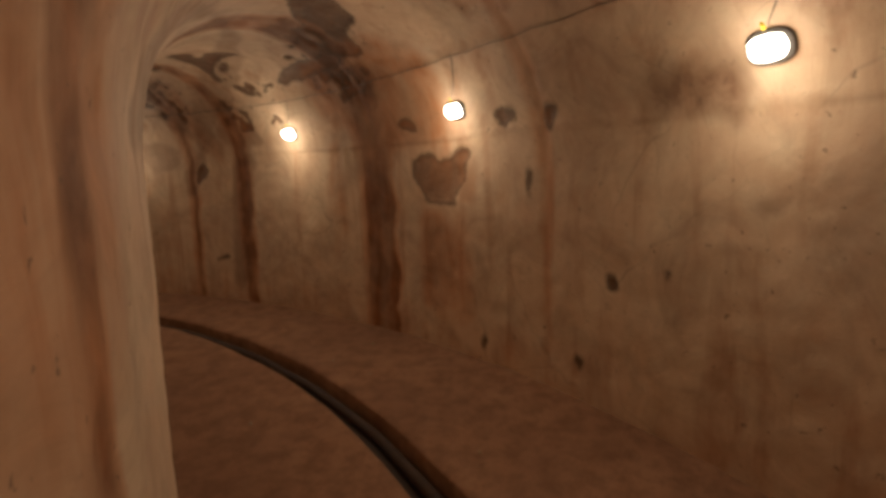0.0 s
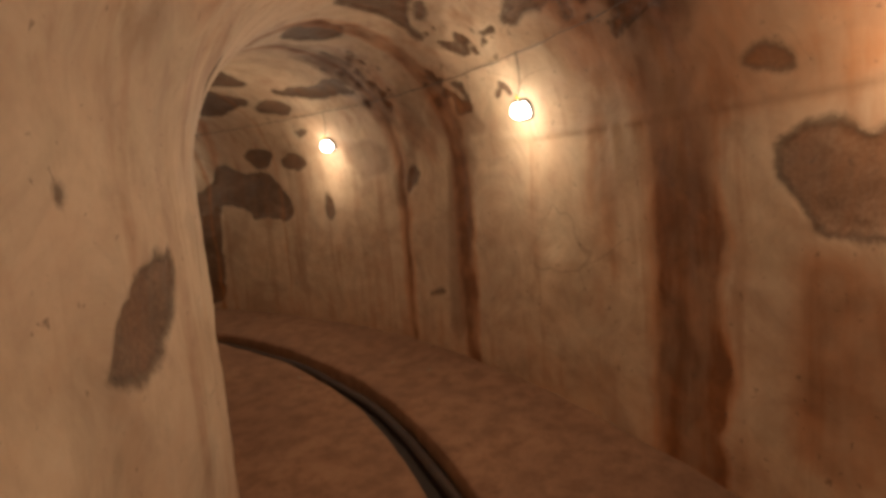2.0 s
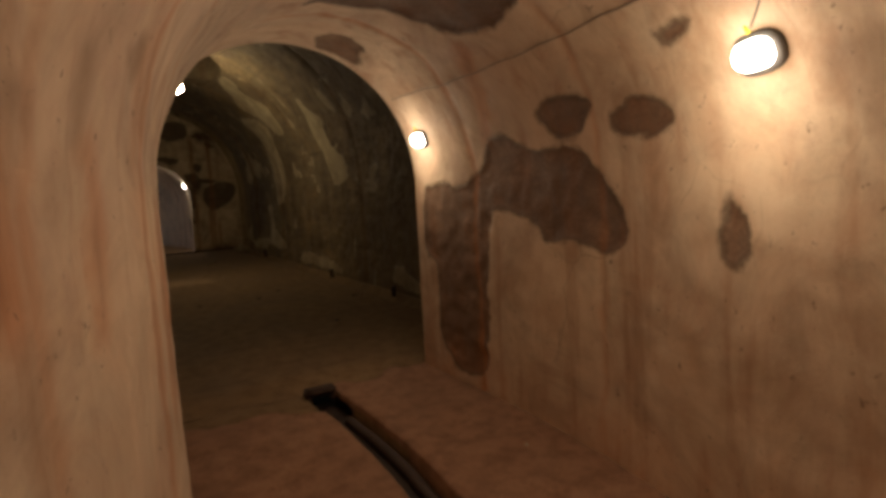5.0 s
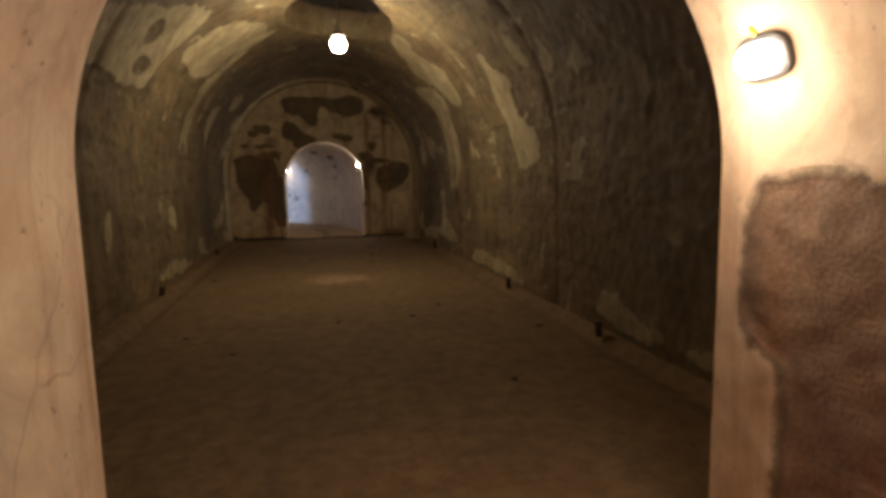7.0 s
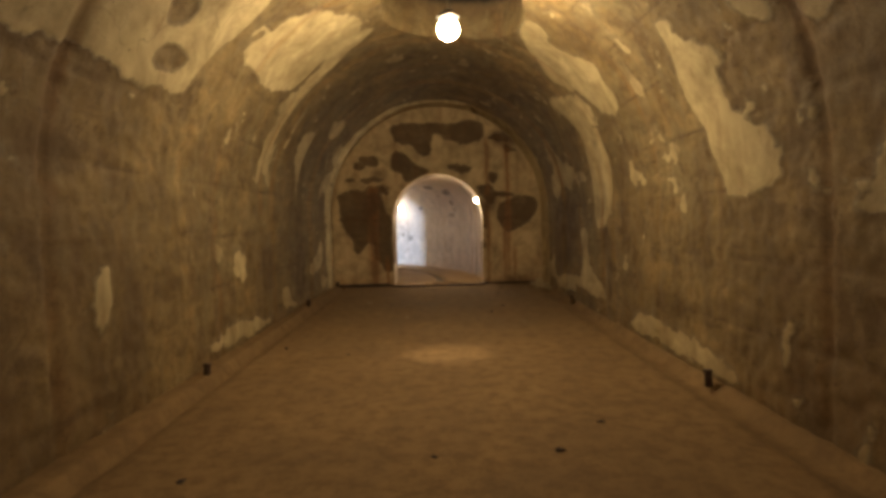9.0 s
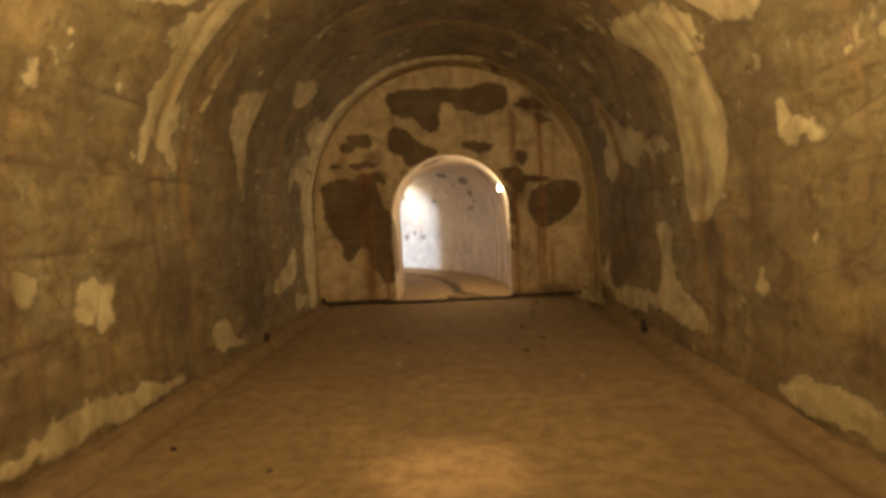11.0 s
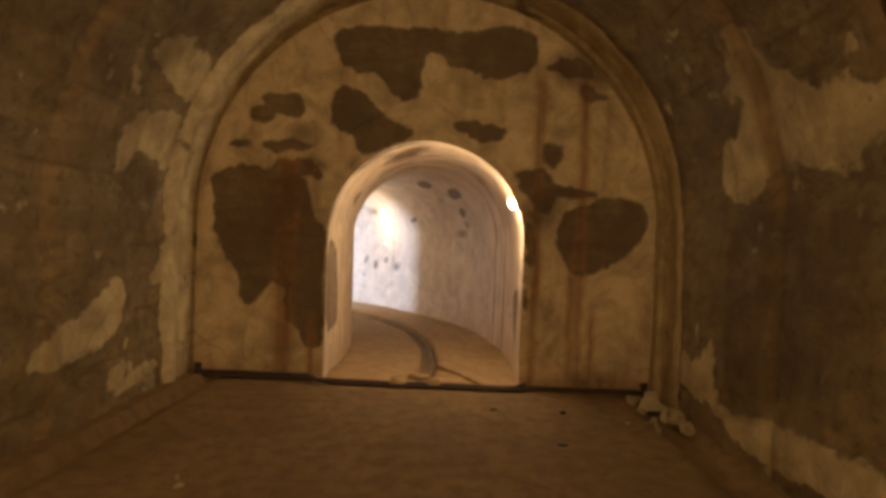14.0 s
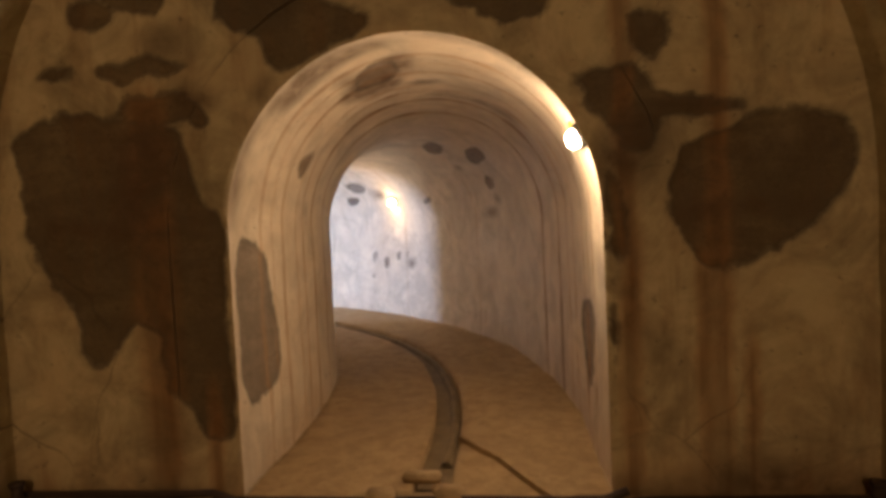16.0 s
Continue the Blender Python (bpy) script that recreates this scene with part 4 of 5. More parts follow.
tear(H_GRIME, (17.30, 9.16), (17.73, 9.30), (17.55, 10.17), (17.21, 10.04))
tear(H_GRIME, (15.11, 2.28), (14.44, 2.21), (14.40, 2.08), (14.77, 2.06), (15.11, 2.17))
tear(H_GRIME, (15.91, 1.29), (15.74, 1.13), (15.74, 0.23), (15.91, 0.10), (15.91, 0.79))
tear(H_GRIME, (10.19, 8.82), (10.72, 8.76), (11.01, 8.97), (10.47, 9.04), (10.21, 8.99))
tear(H_GRIME, (12.24, 9.20), (12.69, 9.34), (12.42, 10.10), (12.19, 9.85))
tear(H_GRIME, (11.70, 0.99), (11.58, 1.04), (11.64, 0.57), (11.74, 0.21), (11.82, 0.37))
tear(H_GRIME, (11.35, 1.29), (10.58, 1.32), (10.26, 1.29), (10.58, 1.25), (11.27, 1.24))
tear(H_GRIME, (10.46, 8.42), (11.34, 8.29), (12.24, 8.28), (12.09, 8.61), (10.84, 8.62))
tear(H_GRIME, (19.12, 1.52), (18.89, 1.67), (18.39, 1.77), (17.67, 1.72), (17.75, 1.27), (18.01, 0.84), (18.50, 0.40), (18.93, 0.26), (19.06, 0.55), (19.10, 1.09))
tear(H_GRIME, (18.43, 7.58), (18.75, 7.47), (18.92, 7.66), (18.82, 7.94), (18.71, 7.92))
tear(H_GRIME, (19.24, 8.30), (19.70, 8.34), (19.79, 8.76), (19.44, 8.95), (19.19, 8.75))
tear(H_GRIME, (18.48, 2.01), (18.32, 1.96), (18.05, 1.88), (18.35, 1.88), (18.50, 1.92))
tear(H_GRIME, (17.39, 9.18), (18.11, 9.31), (18.06, 10.19), (17.43, 10.08), (17.31, 9.65))
tear(H_GRIME, (16.19, 1.30), (15.87, 1.28), (15.89, 0.98), (16.12, 1.00))
H_JOINTS = [(8.9, 0.05), (11.55, 0.05), (14.1, 0.05), (15.62, 0.05), (16.1, 0.06), (17.4, 0.08), (18.5, 0.07), (19.88, 0.05), (20.175, 0.025), (20.40, 0.03)]


def hall_point(y, u):
    if u < SPRING:
        return (HALF, y, u), (1, 0, 0)
    if u > H_TOP:
        return (-HALF, y, SPRING - (u - H_TOP)), (-1, 0, 0)
    f = (u - SPRING) / HALF
    return (HALF * math.cos(f), y, SPRING + HALF * math.sin(f)), (math.cos(f), 0, math.sin(f))


def hall_lining(name, u_list, label, category):
    y_list = steps(Y0, Y1, 0.028)
    pts, nor, yy, uu = [], [], [], []
    for y in y_list:
        for u in u_list:
            p, q = hall_point(y, u)
            pts.append(p), nor.append(q), yy.append(y), uu.append(u)
    pts, nor, yy, uu = np.array(pts), np.array(nor), np.array(yy), np.array(uu)
    w1, w2, w3 = rough_noise(pts, 0.7), rough_noise(pts, 2.9, 3), rough_noise(pts, 10.0, 3)
    kept = torn_depth(yy, uu, SCRAPS, 0.8 * w2 + 0.9 * w3, 1.0, 0.045)
    kept = np.where(kept > -0.9, kept - 0.09 * np.clip(w2 * 0.8 + w3 * 0.9 - 0.45, 0, 1), kept)
    up = np.clip((np.minimum(uu, SPRING + H_TOP - uu) - 1.4) / 0.8, 0, 1)
    spread = (w1 * 0.85 + w2 * 0.6 - 0.92 + 0.27 * up - 0.6 * np.clip((11.2 - yy) / 1.4, 0, 1) - 0.3 * np.exp(-((yy - 11.3) / 1.5) ** 2) + 0.55 * np.exp(-((yy - 13.9) / 1.7) ** 2) * np.clip((1.9 - uu) / 0.4, 0, 1)) * 0.3
    flake = (w2 * 1.0 + w3 * 0.7 - 0.93 + 0.15 * up - 0.3 * np.clip((11.2 - yy) / 1.4, 0, 1)) * 0.12
    spread = np.maximum(spread, flake)
    band = np.clip((yy - 19.92) / 0.04, 0, 1)
    kept = np.maximum(kept, (band - 0.5) * 0.2 + 0.11 * w2)
    bare = np.maximum(-np.maximum(kept, spread), torn_depth(yy, uu, HOLES, w2))
    rust = np.zeros(len(yy))
    for y, half in H_JOINTS:
        rust = np.maximum(rust, np.clip(1.5 - np.abs(yy + 0.06 * w2 - y) / half, 0, 1) * (0.35 + 0.5 * w1 + 0.2 * w2))
    rust *= 1 - 0.7 * ((yy > 19.8) & (uu < 4.5))
    low = np.clip(1.0 - np.minimum(uu, SPRING + H_TOP - uu) / 0.5, 0, 1)
    rust = np.clip(np.maximum(rust, 0.4 * low * (0.6 + 0.7 * w1)), 0, 1)
    soot_shade = np.clip(np.maximum(w1 * 0.8 + w2 * 0.6 - 0.55, blobs(yy, uu, H_SOOT_SHADE, w2) * 3 + 0.2), 0, 0.85)
    soot_shade = np.maximum(soot_shade, np.clip(torn_depth(yy, uu, H_GRIME, w2 + 0.5 * w3, 1.0, 0.05) * 7 + 0.45, 0, 0.9))
    # the round shaft that opens in the crown beyond the bulb, its inner shade painted black
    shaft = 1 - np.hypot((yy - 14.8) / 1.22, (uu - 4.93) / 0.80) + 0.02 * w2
    soot_shade = np.maximum(soot_shade, np.clip(shaft * 12, 0, 2.5))
    soot_shade = soot_shade * (1 - 0.8 * band)
    course = np.abs((((uu + 0.02 * w1) / 0.53) % 1.0) - 0.5)
    seam = np.clip((0.032 - (0.5 - course)) / 0.025, 0, 1) * np.clip(0.5 + w1 * 1.5, 0, 1)
    soot_shade = np.maximum(soot_shade, 0.95 * seam * np.clip(bare * 50, 0, 1))
    depth = 0.020 * w1 + 0.008 * w2 + 0.003 * w3 + 0.016 * np.clip(bare * 50, 0, 1) * (1 + 0.5 * w3) + 0.010 * seam * np.clip(bare * 50, 0, 1)
    bay = np.searchsorted([8.9, 11.55, 14.1, 16.1, 17.4, 18.5, 19.85], yy)
    depth += 0.022 * (bay % 2) + 0.008 * (bay % 3)
    for y in (20.06, 20.29):
        depth -= (0.06 if y < 20.2 else 0.035) * (0.1 + 0.9 * (uu > 4.5)) * np.sqrt(np.clip(1 - ((yy - y) / 0.115) ** 2, 0, 1))
    for y, half in H_JOINTS:
        depth += 0.018 * np.exp(-((yy - y) / half) ** 2) * (1 - 0.8 * ((y > 19.8) & (uu < 4.5)))
    depth = np.where(yy > 20.36, np.minimum(depth, -0.004), depth)
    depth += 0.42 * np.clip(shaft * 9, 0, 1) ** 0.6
    # thin limewash from the middle of the hall on; dirt and painted dimness near the first mouth
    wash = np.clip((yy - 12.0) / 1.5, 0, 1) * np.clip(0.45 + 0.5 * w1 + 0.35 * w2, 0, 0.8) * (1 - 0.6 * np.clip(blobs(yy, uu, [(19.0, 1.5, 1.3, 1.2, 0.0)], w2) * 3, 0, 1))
    near_dim = np.clip((12.2 - yy) / 1.6, 0, 1) * np.clip(0.65 + 0.5 * w1 + 0.5 * w2, 0, 1) * np.clip(bare * 40, 0, 1)
    soot_shade = np.maximum(soot_shade, np.maximum(0.95 * near_dim, 0.7 * np.clip((13.0 - yy) / 1.4, 0, 1) * np.clip(0.95 + 0.4 * w1 + 0.3 * w2, 0, 1)))
    co, back = pts + nor * depth[:, None], pts + nor * 0.5
    ny, nu = len(y_list), len(u_list)
    si, ui = list(range(0, ny, 16)) + [ny - 1], list(range(0, nu, 8)) + [nu - 1]
    bk = [back[i * nu + j] for i in si for j in ui]
    ob = mesh_object(name, list(co) + bk, grid_faces(ny, nu, 0, True) + grid_faces(len(si), len(ui), ny * nu), M_HALL)
    pad = np.full(len(bk), 0.2)
    field(ob, "bare", np.concatenate([bare, pad])), field(ob, "rust", np.concatenate([rust, pad * 0])), field(ob, "soot_shade", np.concatenate([soot_shade, pad * 0])), field(ob, "wash", np.concatenate([wash, pad * 0]))
    return tagged(ob, label, category, kind="structure")


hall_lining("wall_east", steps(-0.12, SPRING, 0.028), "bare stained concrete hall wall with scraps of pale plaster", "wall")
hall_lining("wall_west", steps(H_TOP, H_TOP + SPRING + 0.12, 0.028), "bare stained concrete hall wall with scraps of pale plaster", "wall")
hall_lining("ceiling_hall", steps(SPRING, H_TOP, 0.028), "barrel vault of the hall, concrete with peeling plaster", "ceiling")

# outlines of the bare patches on the end wall: across, up
E_LOST = []
tear(E_LOST, (-2.19, 1.95), (-2.09, 2.02), (-1.90, 2.08), (-1.69, 2.11), (-1.53, 2.04), (-1.21, 2.01), (-1.13, 1.77), (-1.09, 1.62), (-0.97, 1.46), (-0.99, 1.17), (-1.01, 0.90), (-0.99, 0.72), (-0.98, 0.57), (-0.99, 0.28), (-1.06, 0.30), (-1.15, 0.37), (-1.21, 0.47), (-1.29, 0.55), (-1.34, 0.61), (-1.33, 0.87), (-1.44, 0.97), (-1.50, 1.00), (-1.59, 0.86), (-1.69, 0.74), (-1.77, 0.73), (-1.85, 0.79), (-1.86, 0.97), (-1.87, 1.13), (-1.97, 1.21), (-2.02, 1.31), (-2.08, 1.49), (-2.11, 1.71), (-2.14, 1.83))
tear(E_LOST, (1.32, 1.62), (1.35, 1.75), (1.44, 1.79), (1.60, 1.79), (1.73, 1.88), (1.92, 1.89), (2.12, 1.85), (2.20, 1.72), (2.18, 1.58), (2.11, 1.44), (1.98, 1.33), (1.85, 1.23), (1.69, 1.16), (1.56, 1.13), (1.47, 1.15), (1.41, 1.24), (1.36, 1.31), (1.30, 1.37))
tear(E_LOST, (0.98, 1.64), (1.05, 1.61), (1.11, 1.39), (1.10, 1.17), (1.03, 1.12), (1.02, 0.93), (1.05, 0.82), (1.02, 0.59))
tear(E_LOST, (0.85, 2.14), (0.98, 2.16), (1.20, 2.15), (1.25, 2.04), (1.27, 2.01), (1.47, 1.98), (1.68, 1.95), (1.67, 1.89), (1.29, 1.89), (1.07, 1.89), (0.91, 1.94), (0.86, 2.02))
tear(E_LOST, (1.13, 2.37), (1.19, 2.41), (1.29, 2.41), (1.35, 2.34), (1.32, 2.22), (1.23, 2.18), (1.15, 2.24))
tear(E_LOST, (-0.98, 2.62), (-0.92, 2.65), (-0.17, 2.55), (-0.15, 2.43), (-0.41, 2.33), (-0.62, 2.23), (-0.70, 2.33), (-0.73, 2.41), (-0.81, 2.47), (-0.92, 2.53))
tear(E_LOST, (-0.95, 3.29), (-0.90, 3.44), (-0.76, 3.53), (-0.42, 3.52), (-0.08, 3.49), (0.32, 3.50), (0.58, 3.52), (0.92, 3.56), (1.05, 3.43), (1.04, 3.15), (0.85, 3.08), (0.58, 3.02), (0.39, 3.14), (0.22, 3.14), (0.12, 3.28), (-0.05, 3.28), (-0.09, 3.14), (-0.09, 2.84), (-0.21, 2.77), (-0.41, 2.87), (-0.48, 3.04), (-0.68, 3.04), (-0.81, 3.11))
tear(E_LOST, (-1.00, 2.71), (-0.96, 2.85), (-0.83, 2.91), (-0.64, 2.86), (-0.53, 2.71), (-0.44, 2.61), (-0.25, 2.54), (-0.16, 2.46), (-0.26, 2.40), (-0.41, 2.34), (-0.56, 2.24), (-0.65, 2.27), (-0.76, 2.44), (-0.95, 2.51))
tear(E_LOST, (0.17, 2.60), (0.36, 2.63), (0.64, 2.56), (0.81, 2.53), (0.70, 2.41), (0.55, 2.38), (0.37, 2.46))
tear(E_LOST, (-1.80, 2.61), (-1.72, 2.67), (-1.56, 2.68), (-1.52, 2.55), (-1.67, 2.52), (-1.78, 2.53))
tear(E_LOST, (-1.96, 2.33), (-1.86, 2.38), (-1.74, 2.36), (-1.79, 2.27), (-1.92, 2.27))
tear(E_LOST, (-1.68, 2.35), (-1.47, 2.38), (-1.27, 2.38), (-1.11, 2.31), (-1.28, 2.26), (-1.58, 2.26))
tear(E_LOST, (-1.51, 2.16), (-1.24, 2.20), (-1.05, 2.09), (-1.03, 1.97), (-1.25, 2.02), (-1.49, 2.04))
tear(E_LOST, (-1.67, 2.79), (-1.51, 2.83), (-1.30, 2.82), (-1.23, 2.71), (-1.27, 2.54), (-1.41, 2.61), (-1.59, 2.71))
tear(E_LOST, (1.11, 3.13), (1.32, 3.25), (1.52, 3.24), (1.62, 3.06), (1.35, 3.07))
tear(E_LOST, (1.47, 3.02), (1.85, 2.88), (1.57, 2.84), (1.48, 2.89))
tear(E_LOST, (1.12, 2.35), (1.22, 2.40), (1.34, 2.36), (1.32, 2.22), (1.20, 2.17), (1.12, 2.23))
tear(E_LOST, (0.86, 2.12), (1.08, 2.13), (1.14, 2.00), (1.30, 1.99), (1.23, 1.68), (1.09, 1.78), (1.03, 1.90))
E_SOOT = [(1.5, 3.1, 0.35, 0.22, 0.0), (1.15, 1.75, 0.2, 0.2, 0.0), (1.75, 0.06, 0.55, 0.12, 0.0), (-1.3, 2.45, 0.12, 0.10, 0.0)]
E_GRIME = []
tear(E_GRIME, (-1.52, 2.02), (-1.24, 2.00), (-1.13, 1.77), (-1.15, 1.65), (-1.29, 1.69), (-1.41, 1.49), (-1.57, 1.50), (-1.56, 1.80))
tear(E_GRIME, (1.30, 1.97), (1.65, 1.95), (1.67, 1.91), (1.32, 1.91))
tear(E_GRIME, (1.34, 1.46), (1.61, 1.48), (2.06, 1.44), (1.92, 1.37), (1.58, 1.40), (1.36, 1.38))
tear(E_GRIME, (-1.96, 1.54), (-1.30, 1.45), (-1.30, 1.42), (-1.92, 1.45))
tear(E_GRIME, (-1.24, 2.23), (-1.00, 2.20), (-0.97, 2.06), (-1.17, 2.07))
tear(E_GRIME, (-0.78, 2.18), (-0.72, 2.23), (-0.65, 2.22), (-0.75, 2.06))
tear(E_GRIME, (-2.27, 0.18), (-2.26, 0.06))


def end_wall(name, y, into, cx, half, spring, label):
    """A hall's end wall, pierced by an arched opening; into: the side (+1 or -1 along y) on which its rough back lies."""
    d = 0.03
    xs, zs = steps(-HALF - 0.12, HALF + 0.12, d), steps(-0.12, TOP + 0.1, d)
    X, Z = np.meshgrid(xs, zs, indexing="ij")
    x, z = X.ravel().copy(), Z.ravel().copy()
    inside = np.where(z < spring, half - np.abs(x - cx), half - np.hypot(x - cx, z - spring))
    cut = inside > 0
    near = cut & (inside < d * 1.45)
    arch = near & (z >= spring)
    k = half / np.maximum(1e-6, np.hypot(x - cx, z - spring))
    x = np.where(arch, cx + (x - cx) * k, np.where(near, cx + np.sign(x - cx) * half, x))
    z = np.where(arch, spring + (z - spring) * k, z)
    pts = np.stack([x, np.full(len(x), y), z], -1)
    w1, w2, w3 = rough_noise(pts, 0.8), rough_noise(pts, 3.0, 2), rough_noise(pts, 10.0, 3)
    bare = np.maximum(torn_depth(x, z, E_LOST, 0.8 * w2 + 0.7 * w3, 1.0, 0.034), (w1 * 0.7 + w2 * 0.4 - 1.05) * 0.3)
    rust = np.zeros(len(x))
    for sx, zt, half_w in ((-1.38, 2.1, 0.10), (-1.38, 0.75, 0.05), (-1.1, 0.5, 0.04), (1.47, 1.1, 0.05), (1.68, 0.7, 0.03), (1.54, 2.9, 0.05), (1.1, 3.0, 0.05)):
        rust = np.maximum(rust, 0.8 * np.clip(1.5 - np.abs(x - sx + 0.02 * w2) / half_w, 0, 1) * np.clip((zt - z) / 0.2 + 1, 0, 1))
    rust = np.maximum(rust, 0.5 * np.clip(1 - z / 0.3, 0, 1))
    soot_shade = np.clip(np.maximum(blobs(x, z, E_SOOT, w2) * 8 + 0.3, torn_depth(x, z, E_GRIME, w2 + 0.5 * w3, 1.0, 0.03) * 12 + 0.5), 0, 1.0)
    depth = (0.012 * w1 + 0.006 * w2 + 0.003 * w3 + 0.016 * np.clip(bare * 50, 0, 1)) * ~near
    pts[:, 1] += into * depth
    nz = len(zs)
    faces = [q for q in grid_faces(len(xs), nz, 0, into < 0) if not all(cut[i] for i in q)]
    faces = [q for q in faces if all((not cut[i]) or near[i] for i in q)]
    ob = mesh_object(name, pts, faces, M_END if into > 0 else M_HALL)
    field(ob, "bare", bare), field(ob, "rust", rust), field(ob, "soot_shade", soot_shade)
    return tagged(ob, label, "wall", kind="structure")


end_wall("wall_north", Y1, 1, 0.01, 0.972, T_SPRING, "stained end wall with an arched doorway and dark bare patches")
end_wall("wall_south", Y0, -1, 0.085, 0.982, T_SPRING, "bare concrete end wall round the arched tunnel mouth")


def hall_floor():
    xs, ys = steps(-HALF - 0.1, HALF + 0.1, 0.06), steps(Y0, Y1, 0.08)
    v = []
    for x in xs:
        for y in ys:
            z = 0.012 * noise.noise((x * 1.3, y * 1.3, 0)) + 0.003 * noise.noise((x * 6, y * 6, 3)) - 0.004
            mouth = max(0.0, 1 - min(y - Y0, Y1 - y) / 0.3) * min(1.0, max(0.0, (1.15 - abs(x)) / 0.12))
            z -= 0.037 * min(1.0, mouth * 1.4)
            if x > 1.98:
                z -= 0.07 * min(1, (x - 1.98) / 0.06) * (1 if x < 2.2 else 0)
            if x < -1.98:
                z += (0.045 if x < -2.08 else -0.05) * min(1, (-1.98 - x) / 0.06)
            v.append((x, y, z))
    return tagged(mesh_object("floor", v, grid_faces(len(xs), len(ys), 0, True), M_HFLOOR), "dusty brown concrete floor of the vaulted hall", "floor", kind="structure")


hall_floor()


# ---- lamps ----
def oval(bm, rx, rz, y0, y1, bulge=0.0, seg=28):
    """An oval slab lying in x and z, from y0 to y1, domed towards y1 by bulge."""
    rings = [(1.0, y0), (1.0, y1 - 0.25 * (y1 - y0)), (0.94, y1)]
    if bulge:
        rings += [(0.8, y1 + bulge * 0.55), (0.5, y1 + bulge * 0.9), (0.2, y1 + bulge)]
    rows = []
    for k, y in rings:
        rows.append([bm.verts.new((math.copysign(abs(math.cos(a)) ** 0.7, math.cos(a)) * rx * k, y, math.copysign(abs(math.sin(a)) ** 0.7, math.sin(a)) * rz * k))
                     for a in [2 * math.pi * i / seg for i in range(seg)]])
    for a, b in zip(rows, rows[1:]):
        for i in range(seg):
            bm.faces.new((a[i], a[(i + 1) % seg], b[(i + 1) % seg], b[i]))
    bm.faces.new(rows[0][::-1])
    bm.faces.new(rows[-1])


def bulkhead_lamp(m):
    """Oval bulkhead lamp; its back is at the origin and it faces +y."""
    lamp = new("bulkhead_lamp")
    bm = bmesh.new()
    oval(bm, 0.125, 0.085, 0.0, 0.03)
    part("housing", bm, M_HOUSING, lamp, "dark grey oval housing", True)
    bm = bmesh.new()
    oval(bm, 0.094, 0.060, 0.034, 0.055, 0.035)
    glass = part("glass", bm, M_GLOW, lamp, "glowing frosted glass", True)
    glass.visible_shadow = False
    bm = bmesh.new()
    bmesh.ops.create_cone(bm, cap_ends=True, segments=10, radius1=0.011, radius2=0.008, depth=0.04, matrix=pose(0.02, 0.018, 0.098, 0, 20, 0))
    part("cable_gland", bm, M_YELLOW, lamp, "yellow cable gland", True)
    lamp.matrix_basis = m @ Matrix.Scale(0.80, 4)
    return tagged(lamp, "lit oval bulkhead lamp on the tunnel wall", "lamp", "bulkhead lamps")


def point_lamp(name, at, power, colour, size):
    li = bpy.data.lights.new(name, "POINT")
    li.energy, li.color, li.shadow_soft_size = power, colour, size
    ob = new(name, li)
    ob.location = at
    return ob


WARM, WHITER = (1.0, 0.75, 0.50), (1.0, 0.88, 0.72)


def lamp_at(s, u, mirrored, first=None, gain=1.0):
    power, colour = (LAMP_POWER * FAR_LAMP, WHITER) if mirrored else (LAMP_POWER, WARM)
    p, q = lining_point(s, u, mirrored)
    p, q = Vector(p), Vector(q)
    if mirrored:
        p.x, p.y, q.y = p.x - SHIFT, Y0 + Y1 - p.y, -q.y
    power *= gain
    face = (-q).normalized()
    flat = Vector((face.x, face.y, 0)).normalized()
    side = flat.cross(Vector((0, 0, 1))).normalized()
    up = side.cross(face).normalized()
    m = Matrix((( side.x, face.x, up.x, p.x + face.x * -0.004), (side.y, face.y, up.y, p.y + face.y * -0.004), (side.z, face.z, up.z, p.z + face.z * -0.004), (0, 0, 0, 1)))
    lamp = bulkhead_lamp(m) if first is None else copy_thing(first, m)
    point_lamp("lamp_glow", p + face * 0.27 - Vector((0, 0, 0.05)), power, colour, 0.06)
    li = bpy.data.lights.new("lamp_light", "AREA")
    li.shape, li.size, li.energy, li.color = "DISK", 0.12, power * 0.6, colour
    ob = new("lamp_light", li)
    ob.matrix_world = look(p + face * 0.085, p + face)
    return lamp


one = lamp_at(-62.4, 1.78, False)
for s in (-92.0, -77.0, -47.9, -33.6, -16.5):
    lamp_at(s, 1.77, False, one)
lamp_at(0.20, 1.76, False, one, 0.8)
lamp_at(0.28, 1.86, True, one, 1.15)
lamp_at(-42.3, 1.86, True, one, 0.3)

# bulb under the crown of the hall
bulb = new("hanging_bulb")
bm = bmesh.new()
bmesh.ops.create_uvsphere(bm, u_segments=20, v_segments=12, radius=0.10)
gl = part("glass", bm, M_BULB, bulb, "glowing round glass", True)
gl.visible_shadow = False
bm = bmesh.new()
bmesh.ops.create_cone(bm, cap_ends=True, segments=16, radius1=0.115, radius2=0.05, depth=0.06, matrix=pose(0, 0, 0.135))
part("socket", bm, M_HOUSING, bulb, "dark round lamp cap", True)
bm = bmesh.new()
bmesh.ops.create_cone(bm, cap_ends=True, segments=8, radius1=0.008, radius2=0.008, depth=TOP - 3.22 - 0.12, matrix=pose(0, 0, 0.14 + (TOP - 3.22 - 0.12) / 2))
part("flex", bm, M_CABLE, bulb, "thin hanging cable", True)
bulb.location = (0.14, 13.67, 3.22)
tagged(bulb, "lit round bulb hanging under the vault", "lamp")
